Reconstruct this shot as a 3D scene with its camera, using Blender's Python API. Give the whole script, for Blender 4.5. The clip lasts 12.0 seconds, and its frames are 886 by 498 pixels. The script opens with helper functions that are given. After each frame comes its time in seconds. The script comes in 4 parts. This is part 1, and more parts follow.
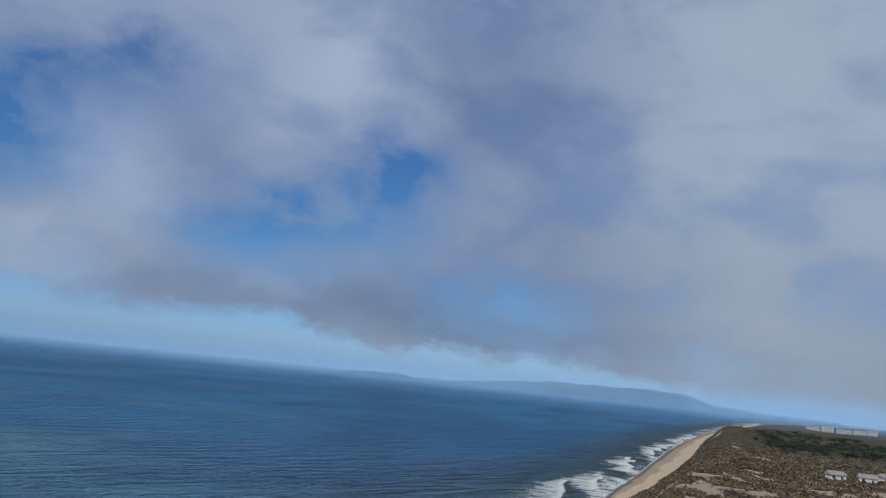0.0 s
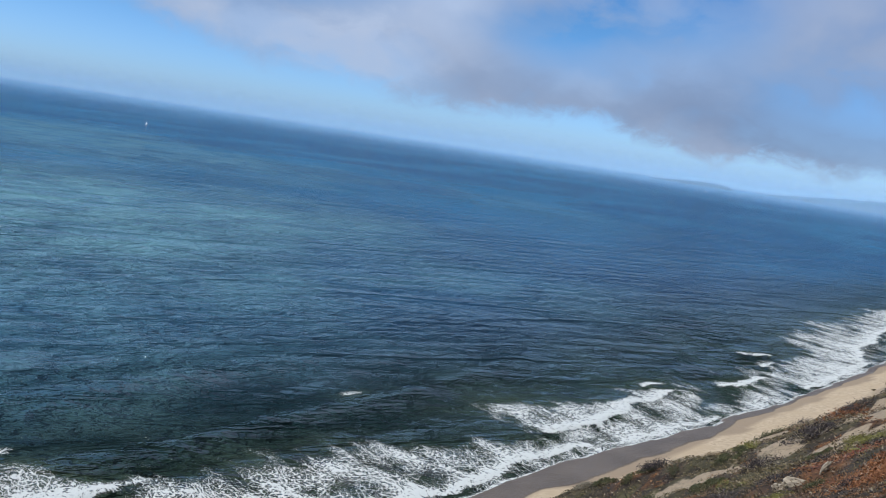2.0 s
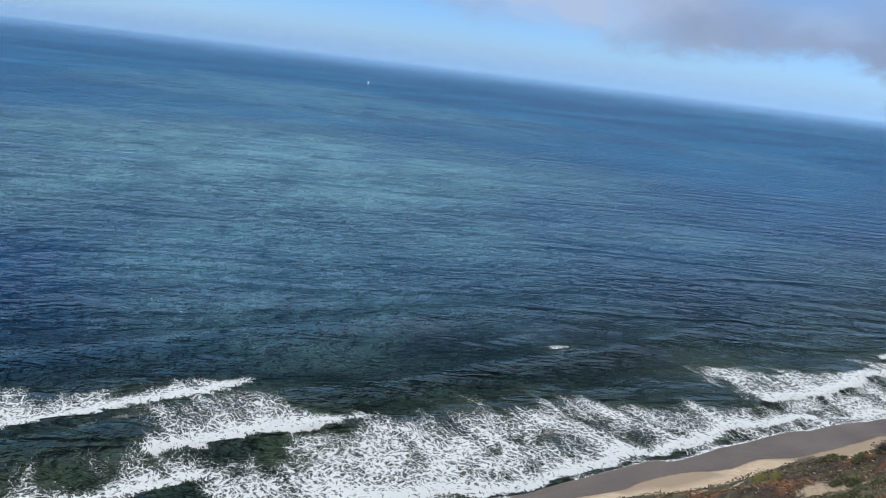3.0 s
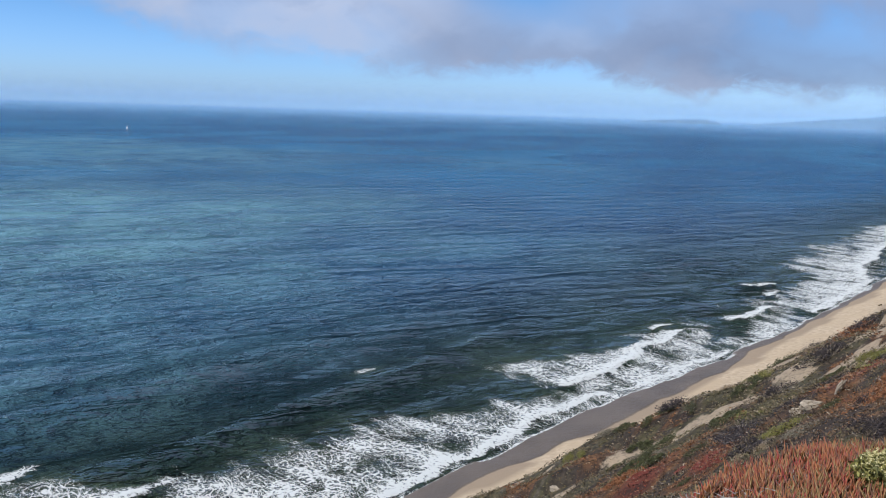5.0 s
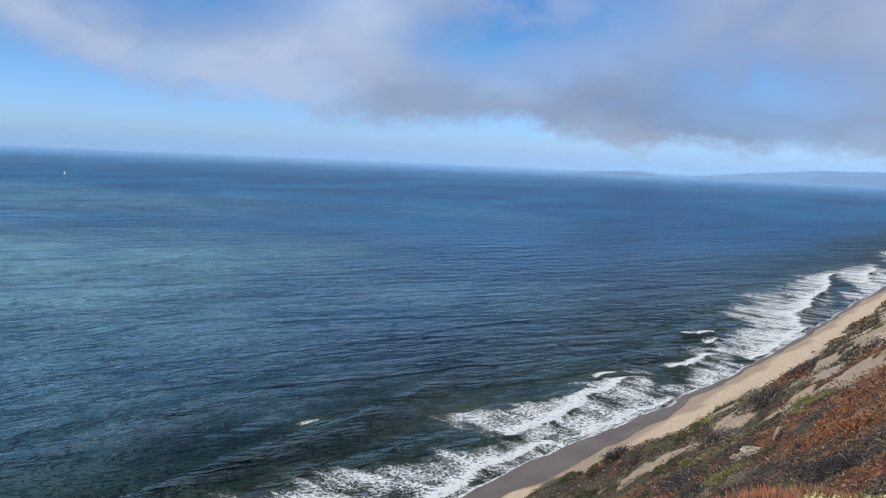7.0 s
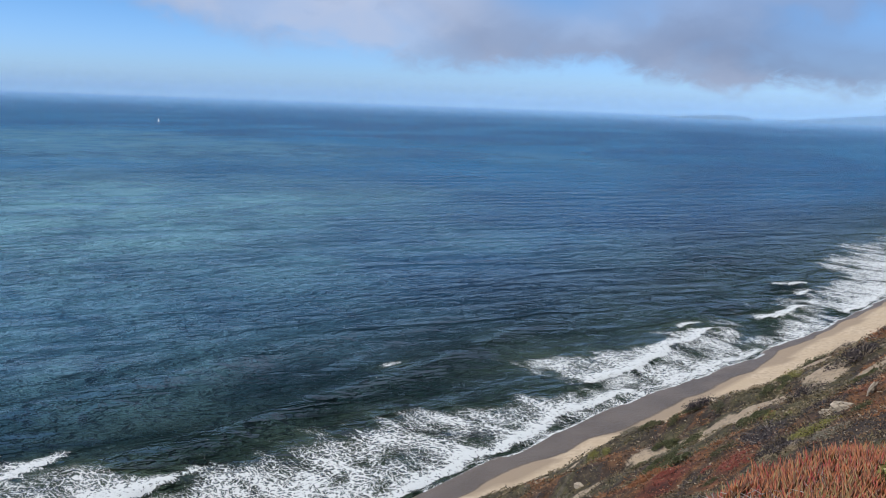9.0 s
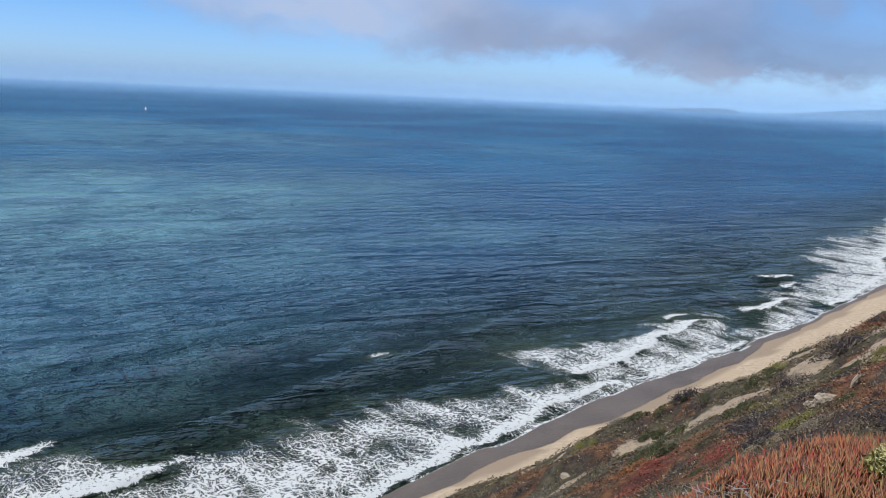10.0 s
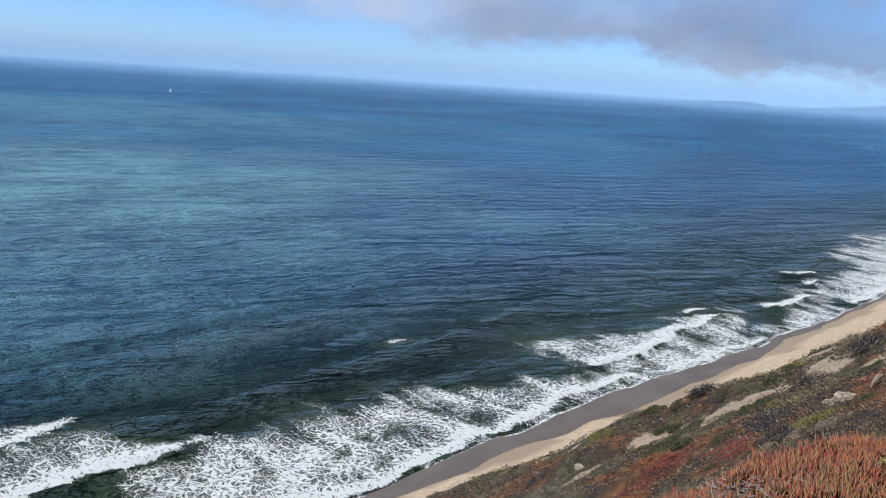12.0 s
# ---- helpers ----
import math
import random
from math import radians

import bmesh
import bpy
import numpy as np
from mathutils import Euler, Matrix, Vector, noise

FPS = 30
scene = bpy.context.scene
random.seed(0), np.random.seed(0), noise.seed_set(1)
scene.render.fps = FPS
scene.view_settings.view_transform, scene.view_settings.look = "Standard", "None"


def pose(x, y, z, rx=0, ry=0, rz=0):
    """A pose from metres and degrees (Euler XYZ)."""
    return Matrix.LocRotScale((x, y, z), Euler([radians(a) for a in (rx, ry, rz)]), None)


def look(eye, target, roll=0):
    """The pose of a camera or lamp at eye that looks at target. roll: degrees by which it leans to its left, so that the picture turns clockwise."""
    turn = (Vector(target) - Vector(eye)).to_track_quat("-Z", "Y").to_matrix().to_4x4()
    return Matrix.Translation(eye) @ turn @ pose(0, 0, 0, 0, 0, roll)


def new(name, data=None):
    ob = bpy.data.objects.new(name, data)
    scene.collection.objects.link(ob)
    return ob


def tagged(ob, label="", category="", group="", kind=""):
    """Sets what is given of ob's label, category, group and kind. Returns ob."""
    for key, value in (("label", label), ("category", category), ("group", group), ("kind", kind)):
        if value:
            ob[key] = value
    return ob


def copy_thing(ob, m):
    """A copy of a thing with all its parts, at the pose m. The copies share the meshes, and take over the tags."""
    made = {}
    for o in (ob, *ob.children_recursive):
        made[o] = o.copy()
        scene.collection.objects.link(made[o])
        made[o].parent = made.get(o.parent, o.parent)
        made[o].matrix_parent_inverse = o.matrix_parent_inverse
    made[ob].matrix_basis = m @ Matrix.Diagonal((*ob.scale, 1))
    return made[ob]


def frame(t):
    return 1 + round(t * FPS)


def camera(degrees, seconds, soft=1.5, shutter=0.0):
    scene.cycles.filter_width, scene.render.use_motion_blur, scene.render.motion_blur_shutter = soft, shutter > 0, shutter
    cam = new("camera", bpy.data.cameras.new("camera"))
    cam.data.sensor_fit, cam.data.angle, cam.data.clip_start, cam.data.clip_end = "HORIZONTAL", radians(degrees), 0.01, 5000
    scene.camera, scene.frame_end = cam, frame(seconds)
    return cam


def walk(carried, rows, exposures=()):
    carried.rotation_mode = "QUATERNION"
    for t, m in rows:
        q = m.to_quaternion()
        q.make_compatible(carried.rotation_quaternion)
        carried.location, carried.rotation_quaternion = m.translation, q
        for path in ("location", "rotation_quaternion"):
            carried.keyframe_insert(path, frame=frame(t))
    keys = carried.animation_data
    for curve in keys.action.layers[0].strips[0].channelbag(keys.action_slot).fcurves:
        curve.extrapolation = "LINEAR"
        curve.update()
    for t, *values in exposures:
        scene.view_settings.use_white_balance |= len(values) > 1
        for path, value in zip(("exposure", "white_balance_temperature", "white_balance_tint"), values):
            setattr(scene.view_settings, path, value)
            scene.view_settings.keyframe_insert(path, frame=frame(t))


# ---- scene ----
EYE = 60.0
cam = camera(59.5, 12.0, 0.9)


def aim(yaw, pitch, roll):
    """The camera on its one spot above the lip of the bluff, turned by yaw, pitch and roll."""
    return pose(0, 0, EYE, 90 + pitch, 0, yaw) @ pose(0, 0, 0, 0, 0, roll)


TURNS = [
    (0, 20.03, 9.12, 6.04),
    (0.2, 21.50, 6.15, 6.22),
    (0.5, 27.94, 2.83, 6.53),
    (1, 35.71, -1.44, 7.30),
    (1.5, 35.11, -4.78, 8.36),
    (2, 40.82, -8.06, 8.69),
    (2.5, 52.65, -11.47, 7.25),
    (3, 55.88, -13.49, 6.87),
    (3.5, 47.56, -11.64, 7.04),
    (3.7, 44.09, -10.50, 6.90),
    (5.3, 40.90, -10.29, 1.29),
    (5.5, 41.40, -10.04, 1.19),
    (6, 42.23, -9.78, 2.09),
    (6.5, 39.53, -8.78, 3.04),
    (7, 36.50, -6.66, 2.57),
    (7.5, 36.66, -5.70, 2.05),
    (7.7, 38.49, -6.74, 2.24),
    (9.3, 42.70, -11.03, 2.41),
    (9.5, 42.82, -11.04, 2.78),
    (10, 41.52, -11.48, 2.65),
    (10.5, 35.58, -11.39, 2.89),
    (11, 30.85, -9.75, 3.62),
    (11.5, 33.01, -9.40, 3.99),
    (12, 42.93, -12.45, 3.73),
]
EXPOSURES = [(0.0, -0.87, 6420, 6), (0.5, -0.53, 6420, 6), (1.0, -0.47, 6400, 6), (2.0, -0.36, 6420, 7), (3.0, -0.28, 6450, 8), (3.7, -0.26, 6450, 9), (5.3, -0.26, 6480, 10), (6.5, -0.26, 6500, 10),
             (7.5, -0.36, 6500, 10), (9.5, -0.28, 6500, 10), (10.5, -0.24, 6500, 10), (11.0, -0.10, 6500, 10), (12.0, -0.20, 6500, 10)]
walk(cam, [(t, aim(a, b, c)) for t, a, b, c in TURNS], EXPOSURES)

# ---- sky and sun ----
SUN_TO = Vector((-0.28, -0.62, 0.78)).normalized()


def link(tree, a, b):
    tree.links.new(a, b)


def node(tree, kind, **settings):
    n = tree.nodes.new(kind)
    for key, value in settings.items():
        setattr(n, key, value)
    return n


def maths(tree, op, a, b=None, clamp=False):
    n = tree.nodes.new("ShaderNodeMath")
    n.operation, n.use_clamp = op, clamp
    for i, v in enumerate((a, b)):
        if v is None:
            continue
        if isinstance(v, (int, float)):
            n.inputs[i].default_value = v
        else:
            link(tree, v, n.inputs[i])
    return n.outputs[0]


def remap(tree, value, lo, hi, to_lo=0.0, to_hi=1.0, smooth=True):
    n = tree.nodes.new("ShaderNodeMapRange")
    n.interpolation_type = "SMOOTHSTEP" if smooth else "LINEAR"
    n.clamp = True
    for i, v in enumerate((value, lo, hi, to_lo, to_hi)):
        if isinstance(v, (int, float)):
            n.inputs[i].default_value = v
        else:
            link(tree, v, n.inputs[i])
    return n.outputs[0]


def mixed(tree, factor, a, b, blend="MIX"):
    n = tree.nodes.new("ShaderNodeMix")
    n.data_type, n.blend_type = "RGBA", blend
    for i, v in ((0, factor), (6, a), (7, b)):
        if isinstance(v, (int, float)):
            n.inputs[i].default_value = v
        elif isinstance(v, tuple):
            n.inputs[i].default_value = (*v, 1.0)
        else:
            link(tree, v, n.inputs[i])
    return n.outputs[2]


def noisy(tree, vector, scale, detail=4.0, rough=0.55, distort=0.0, kind="FBM", stretch=None):
    if stretch:
        m = tree.nodes.new("ShaderNodeMapping")
        m.inputs["Scale"].default_value = stretch
        link(tree, vector, m.inputs["Vector"])
        vector = m.outputs[0]
    n = tree.nodes.new("ShaderNodeTexNoise")
    n.noise_type = kind
    n.inputs["Scale"].default_value = scale
    n.inputs["Detail"].default_value = detail
    n.inputs["Roughness"].default_value = rough
    n.inputs["Distortion"].default_value = distort
    link(tree, vector, n.inputs["Vector"])
    return n.outputs["Fac"]


# lower edge of the cloud deck: bearing (degrees left of the coast line), elevation in degrees
DECK = [(-12, 0.0), (-3, 0.0), (0, 0.15), (6.3, 0.8), (9, 1.3), (12.3, 1.6), (15.6, 1.1), (19.2, 2.2), (22, 1.1), (27, 1.8), (30.5, 2.8), (33.5, 3.0), (37, 2.4),
        (41, 1.9), (44.3, 2.1), (48, 2.7), (52, 3.0), (56, 2.9), (61, 4.2), (66, 5.9), (74, 9.0), (90, 14.0)]
# thin places in the deck, bright billows, darker undersides: bearing, elevation, half width, half height, amount
GAPS = [(50.5, 14.6, 6.5, 4.5, 1.0), (33.6, 9.0, 5.5, 3.6, 0.95), (23.4, 13.0, 4.2, 4.6, 0.95), (12.6, 5.4, 4.2, 2.6, 0.55), (55.0, 10.2, 7.5, 2.6, 0.75), (42.4, 19.0, 6.0, 3.6, 0.6),
        (18.6, 26.0, 7.0, 3.0, 0.45), (18.8, 5.6, 4.0, 2.0, 0.4), (60.5, 13.5, 6.0, 4.0, 0.7), (27.5, 9.5, 4.0, 2.4, 0.4), (37.5, 9.0, 4.0, 2.2, 0.35)]
BILLOWS = [(55.5, 5.2, 7.5, 2.2, 1.0), (46.3, 5.4, 4.0, 2.0, 0.85), (46.0, 12.6, 4.5, 4.2, 0.75), (42.8, 9.6, 4.0, 2.6, 0.5), (28.5, 22.0, 5.0, 6.0, 0.65), (32.2, 5.2, 3.4, 1.2, 0.5),
           (64.5, 7.4, 5.0, 2.0, 0.6), (50.5, 4.4, 4.0, 1.4, 0.6), (26.0, 10.4, 2.2, 2.0, 0.3), (-3.0, 5.4, 6.0, 2.4, 0.35)]
UNDERSIDES = [(37.6, 14.6, 5.0, 3.4, 0.5), (39.5, 4.2, 6.0, 1.6, 0.3), (28.5, 5.0, 6.0, 2.4, 0.55), (16.5, 20.0, 8.0, 5.5, 0.75), (19.0, 4.0, 6.0, 2.2, 0.7), (9.0, 4.0, 8.0, 3.0, 0.45), (11.0, 11.0, 6.0, 4.0, 0.3)]


def make_world():
    world = bpy.data.worlds.new("sky")
    scene.world = world
    world.use_nodes = True
    t = world.node_tree
    t.nodes.clear()
    sky = node(t, "ShaderNodeTexSky", sky_type="NISHITA", sun_disc=False)
    sky.sun_elevation = math.asin(SUN_TO.z)
    sky.sun_rotation = math.atan2(SUN_TO.x, SUN_TO.y) % (2 * math.pi)
    sky.air_density, sky.dust_density, sky.ozone_density = 1.0, 0.6, 2.0
    coord = node(t, "ShaderNodeTexCoord")
    xyz = node(t, "ShaderNodeSeparateXYZ")
    link(t, coord.outputs["Generated"], xyz.inputs[0])
    squash = node(t, "ShaderNodeMapping")
    squash.inputs["Scale"].default_value = (1.0, 1.0, 1.6)
    link(t, coord.outputs["Generated"], squash.inputs["Vector"])
    squash = squash.outputs[0]
    big, fine, lump = noisy(t, squash, 4.2, 4.0, 0.5, 0.2), noisy(t, squash, 11.0, 5.0, 0.55, 0.3), noisy(t, squash, 6.0, 4.0, 0.5, 0.2)
    wisp = noisy(t, squash, 26.0, 5.0, 0.6, 0.4)
    # bearing and elevation in degrees, both pulled about a little by the noise so that no outline stays smooth
    bearing = maths(t, "MULTIPLY", maths(t, "ARCTAN2", maths(t, "MULTIPLY", xyz.outputs[0], -1.0), xyz.outputs[1]), 57.2958)
    height = maths(t, "MULTIPLY", maths(t, "ARCSINE", xyz.outputs[2]), 57.2958)
    pull = maths(t, "MULTIPLY", maths(t, "SUBTRACT", big, 0.5), 9.0)
    tug = maths(t, "MULTIPLY", maths(t, "SUBTRACT", fine, 0.5), 6.0)
    bent, risen = maths(t, "ADD", bearing, pull), maths(t, "ADD", height, tug)

    def patches(rows):
        """Soft oval patches, added up and held to one."""
        total = 0.0
        for across, up, wide, tall, much in rows:
            u = maths(t, "DIVIDE", maths(t, "SUBTRACT", bent, across), wide)
            v = maths(t, "DIVIDE", maths(t, "SUBTRACT", risen, up), tall)
            r2 = maths(t, "ADD", maths(t, "MULTIPLY", u, u), maths(t, "MULTIPLY", v, v))
            total = maths(t, "ADD", maths(t, "MULTIPLY", maths(t, "EXPONENT", maths(t, "MULTIPLY", r2, -1.1)), much), total)
        return maths(t, "MINIMUM", total, 1.0)

    table = node(t, "ShaderNodeValToRGB")
    span = DECK[-1][0] - DECK[0][0]
    while len(table.color_ramp.elements) < len(DECK):
        table.color_ramp.elements.new(0.5)
    for e, (where, up) in zip(table.color_ramp.elements, DECK):
        e.position, e.color = (where - DECK[0][0]) / span, (up / 20, up / 20, up / 20, 1)
    link(t, maths(t, "DIVIDE", maths(t, "SUBTRACT", bearing, DECK[0][0]), span), table.inputs[0])
    over = maths(t, "SUBTRACT", height, maths(t, "MULTIPLY", table.outputs[0], 20.0))
    over = maths(t, "ADD", over, maths(t, "MULTIPLY", maths(t, "SUBTRACT", wisp, 0.5), 2.6))
    deck = remap(t, over, -0.55, remap(t, bearing, 30.0, 60.0, 0.9, 2.2))
    deck = maths(t, "MAXIMUM", deck, remap(t, bearing, -4.0, -14.0))
    thin = maths(t, "MULTIPLY", patches(GAPS), remap(t, fine, 0.30, 0.62, 1.25, 0.75))
    streak = maths(t, "MULTIPLY", remap(t, lump, 0.42, 0.66), 0.30)
    cover = maths(t, "MULTIPLY", deck, maths(t, "SUBTRACT", 1.0, maths(t, "MAXIMUM", thin, streak)), True)
    shade = maths(t, "SUBTRACT", maths(t, "ADD", patches(UNDERSIDES), remap(t, lump, 0.3, 0.7, 0.25, 0.65)), patches(BILLOWS))
    cloud = mixed(t, remap(t, shade, -0.45, 1.15, smooth=False), CLOUD_LIGHT, CLOUD_DARK)
    cloud = mixed(t, remap(t, bearing, 14.0, -2.0, 0.0, 0.9), cloud, mixed(t, remap(t, shade, -0.2, 1.2, 0.0, 0.6), CLOUD_INLAND, CLOUD_DARK))
    # the deck overhead is thinner and brighter than far out, where one looks through its length
    depth = node(t, "ShaderNodeVectorMath", operation="SCALE")
    link(t, cloud, depth.inputs[0])
    link(t, remap(t, height, 3.0, 17.0, 0.90, 1.16), depth.inputs["Scale"])
    cloud = depth.outputs[0]
    low = remap(t, xyz.outputs[2], 0.0, 0.17)
    clear = mixed(t, 1.0, sky.outputs[0], mixed(t, low, CLEAR_LOW, CLEAR_HIGH), "MULTIPLY")
    both = mixed(t, maths(t, "MULTIPLY", cover, 0.95), clear, cloud)
    bg = node(t, "ShaderNodeBackground")
    link(t, both, bg.inputs["Color"])
    bg.inputs["Strength"].default_value = SKY_STRENGTH
    out = node(t, "ShaderNodeOutputWorld")
    link(t, bg.outputs[0], out.inputs[0])


SKY_STRENGTH = 0.080
CLOUD_LIGHT, CLOUD_DARK = (8.0, 9.3, 12.4), (3.6, 4.7, 7.5)
CLOUD_INLAND = (8.0, 9.2, 11.2)
CLEAR_LOW, CLEAR_HIGH = (1.12, 1.72, 3.10), (0.72, 1.28, 2.0)
make_world()
sun = new("sun", bpy.data.lights.new("sun", "SUN"))
sun.data.energy, sun.data.angle, sun.data.color = 4.3, radians(1.2), (1.0, 0.95, 0.88)
sun.matrix_world = look(SUN_TO * 100, (0, 0, 0))


# ---- land and water forms ----
def lattice(ix, iy, seed):
    h = (ix.astype(np.int64) * 374761393 + iy.astype(np.int64) * 668265263 + seed * 974634977) & 0xFFFFFFFF
    h = ((h ^ (h >> 13)) * 1274126177) & 0xFFFFFFFF
    return ((h ^ (h >> 16)) & 0xFFFF) / 65535.0


def vnoise(x, y, seed=0):
    ix, iy = np.floor(x), np.floor(y)
    fx, fy = x - ix, y - iy
    fx, fy = fx * fx * fx * (fx * (fx * 6 - 15) + 10), fy * fy * fy * (fy * (fy * 6 - 15) + 10)
    a, b = lattice(ix, iy, seed), lattice(ix + 1, iy, seed)
    c, d = lattice(ix, iy + 1, seed), lattice(ix + 1, iy + 1, seed)
    return (a + (b - a) * fx) * (1 - fy) + (c + (d - c) * fx) * fy


def fbm(x, y, size, octaves=4, seed=0):
    """Noise from 0 to 1 whose largest lumps are size metres across."""
    x, y = np.asarray(x, float) / size, np.asarray(y, float) / size
    total, amp, norm = 0.0, 1.0, 0.0
    for k in range(octaves):
        total = total + amp * vnoise(x, y, seed + 17 * k)
        norm += amp
        amp *= 0.5
        x, y = x * 2.03 + 11.3, y * 2.03 + 5.7
    return total / norm


def smooth(v, lo, hi):
    v = np.clip((v - lo) / (hi - lo), 0, 1)
    return v * v * (3 - 2 * v)


def shore_x(y):
    """The water's edge: the coast runs along y, the sea lies towards -x."""
    x = np.interp(y, [-3000, 0, 80, 120, 142, 166, 195, 250, 307, 395, 508, 705, 967, 1221, 1450, 2000, 3000, 5000],
                  [-110, -77, -75.5, -74.5, -73.0, -69.5, -65.5, -62.5, -60, -58.5, -56, -51.5, -48, -37, -24, 20, 120, 700])
    return x + 2.4 * (fbm(y, y * 0 + 3, 42, 3, 5) - 0.5) + 2.6 * (np.abs(2 * fbm(y, y * 0 + 7, 17, 2, 6) - 1) - 0.25)


def foot_x(y):
    """The foot of the bluff behind the beach."""
    x = np.interp(y, [-3000, 0, 80, 95, 108, 130, 150, 180, 220, 300, 400, 480, 550, 680, 850, 1100, 1350, 2000, 3000, 5000],
                  [-95, -67.5, -66.3, -63.0, -61, -59.0, -56.4, -52.5, -50, -48.5, -46, -40, -34.5, -28, -20, -16, -10, 50, 160, 740])
    return x + 3.0 * (fbm(y, y * 0 + 9, 30, 3, 8) - 0.5)


def edge_x(y):
    """The upper edge of the bluff."""
    return np.interp(y, [-3000, -20, 3, 50, 100, 200, 300, 480, 700, 900, 1300, 2000, 3000, 5000],
                     [-30, -1.5, -1.2, -4, -5, -8, -8, 0, 4, 8, 32, 95, 220, 800])


def top_z(y):
    return np.interp(y, [-3000, -60, 0, 3.7, 4.8, 6, 8, 12, 20, 35, 60, 100, 200, 400, 700, 1000, 1150, 1300, 1500, 2000, 3000, 5000],
                     [70, 61, 58.45, 58.38, 58.1, 57.3, 55.9, 53.9, 52.0, 50.3, 48.6, 46.2, 39.0, 29, 23, 21, 24, 27, 20, 14, 10, 6])


def lip(x, y):
    """How far north a place counts for the drop past the ledge: the ledge ends along a slanting line."""
    d = -0.91 * (x + 0.33) + 0.41 * (y - 4.5)
    return np.maximum(y - 0.1 - 0.3 * np.clip(x + 0.3, 0, 8), 3.72 + np.clip(d * 1.6, -4, 8))


def land_z(x, y):
    """Height of the ground: seabed, beach, bluff face and the sandy upland."""
    x, y = np.asarray(x, float), np.asarray(y, float)
    w, f, e, t = shore_x(y), foot_x(y), edge_x(y), top_z(lip(x, y))
    far = np.hypot(x, y)
    beach = np.where(x < w, np.maximum((x - w) * 0.05, -9.0), 3.0 * np.clip((x - w) / (f - w), 0, 1) ** 0.8)
    s = np.clip((x - f) / (e - f), 0, 1)
    gully = (fbm(x, y * 2.2, 34, 4, 21) - 0.5) * 7.0 + (np.abs(fbm(x * 0.45, y * 1.6, 15, 3, 33) - 0.5) - 0.12) * 6.0
    gully = gully * np.sin(np.pi * np.clip(s, 0, 1)) ** 1.4 * smooth(far, 9, 45) * (1 - 0.6 * smooth(y, 180, 380))
    lumps = ((fbm(x, y, 5.5, 4, 41) - 0.5) * 1.1 + (fbm(x, y, 2.0, 3, 43) - 0.5) * 0.5) * smooth(far, 4, 22) * smooth(x - f, 0, 6)
    rolling = (fbm(x, y, 170, 4, 52) - 0.42) * 16 * smooth(x - e, 10, 160) * smooth(far, 30, 200)
    inland = np.clip(x - e, 0, 1500) * 0.004
    bluff = (t - 3.0 * (x >= f)) * s ** 1.10
    dune = np.exp(-(np.abs(x - 26) / 36) ** 3 - (np.abs(y - 1000) / 95) ** 3) * (13 + 5 * (fbm(x, y, 24, 3, 57) - 0.5))
    bluff = bluff + dune * smooth(s, 0.0, 0.5)
    return beach + bluff + gully + lumps + rolling + inland + 0.05 * (fbm(x, y, 0.7, 3, 61) - 0.5)


# sandy scars in the scrub: middle, half length, half width, heading of the long side in degrees from +x
SCARS = [(-25.4, 66.8, 8.0, 3.3, 60), (-29.6, 62.6, 3.5, 1.5, 55), (-22.8, 70.0, 3.0, 1.3, 70), (-33.5, 56.8, 1.8, 0.9, 60), (-18.8, 73.6, 3.4, 1.2, 100), (-10.3, 44.6, 1.1, 0.5, 109), (-21.0, 77.0, 4.0, 1.1, 100), (-5.3, 40.8, 1.5, 0.35, 95),
         (-9.5, 73, 6.0, 2.2, 100), (-8.6, 90, 13.0, 2.2, 93), (-8.6, 107, 13, 2.3, 94), (-31.7, 110, 10, 2.0, 97), (-17, 190, 26, 3.4, 97), (-3.0, 85, 18, 1.2, 91),
         (-3.3, 124, 26, 1.7, 92), (-33, 300, 45, 3.4, 97), (-2, 234, 40, 2.2, 92), (-8.0, 132, 12, 1.6, 86), (-1.4, 82, 16, 1.3, 88), (-1.0, 108, 12, 1.2, 88), (-19.5, 195, 24, 2.4, 90), (-13.1, 79, 4, 1.2, 97), (-16.5, 136, 14, 2.0, 97), (-28, 249, 24, 2.4, 96), (-23, 140, 16, 2.0, 100), (-36, 200, 20, 2.0, 97), (10, 300, 30, 3, 95), (20, 420, 30, 4, 95),
         (34, 600, 40, 5, 95), (20, 760, 32, 4, 95), (10, 915, 26, 1.5, 8), (30, 905, 22, 1.3, 4), (6, 940, 20, 1.4, 12)]
# a trodden path down to the beach
PATH = [(-62.0, 77.5), (-57.0, 78.5), (-52.0, 76.5), (-47.5, 75.2), (-43.0, 73.0)]
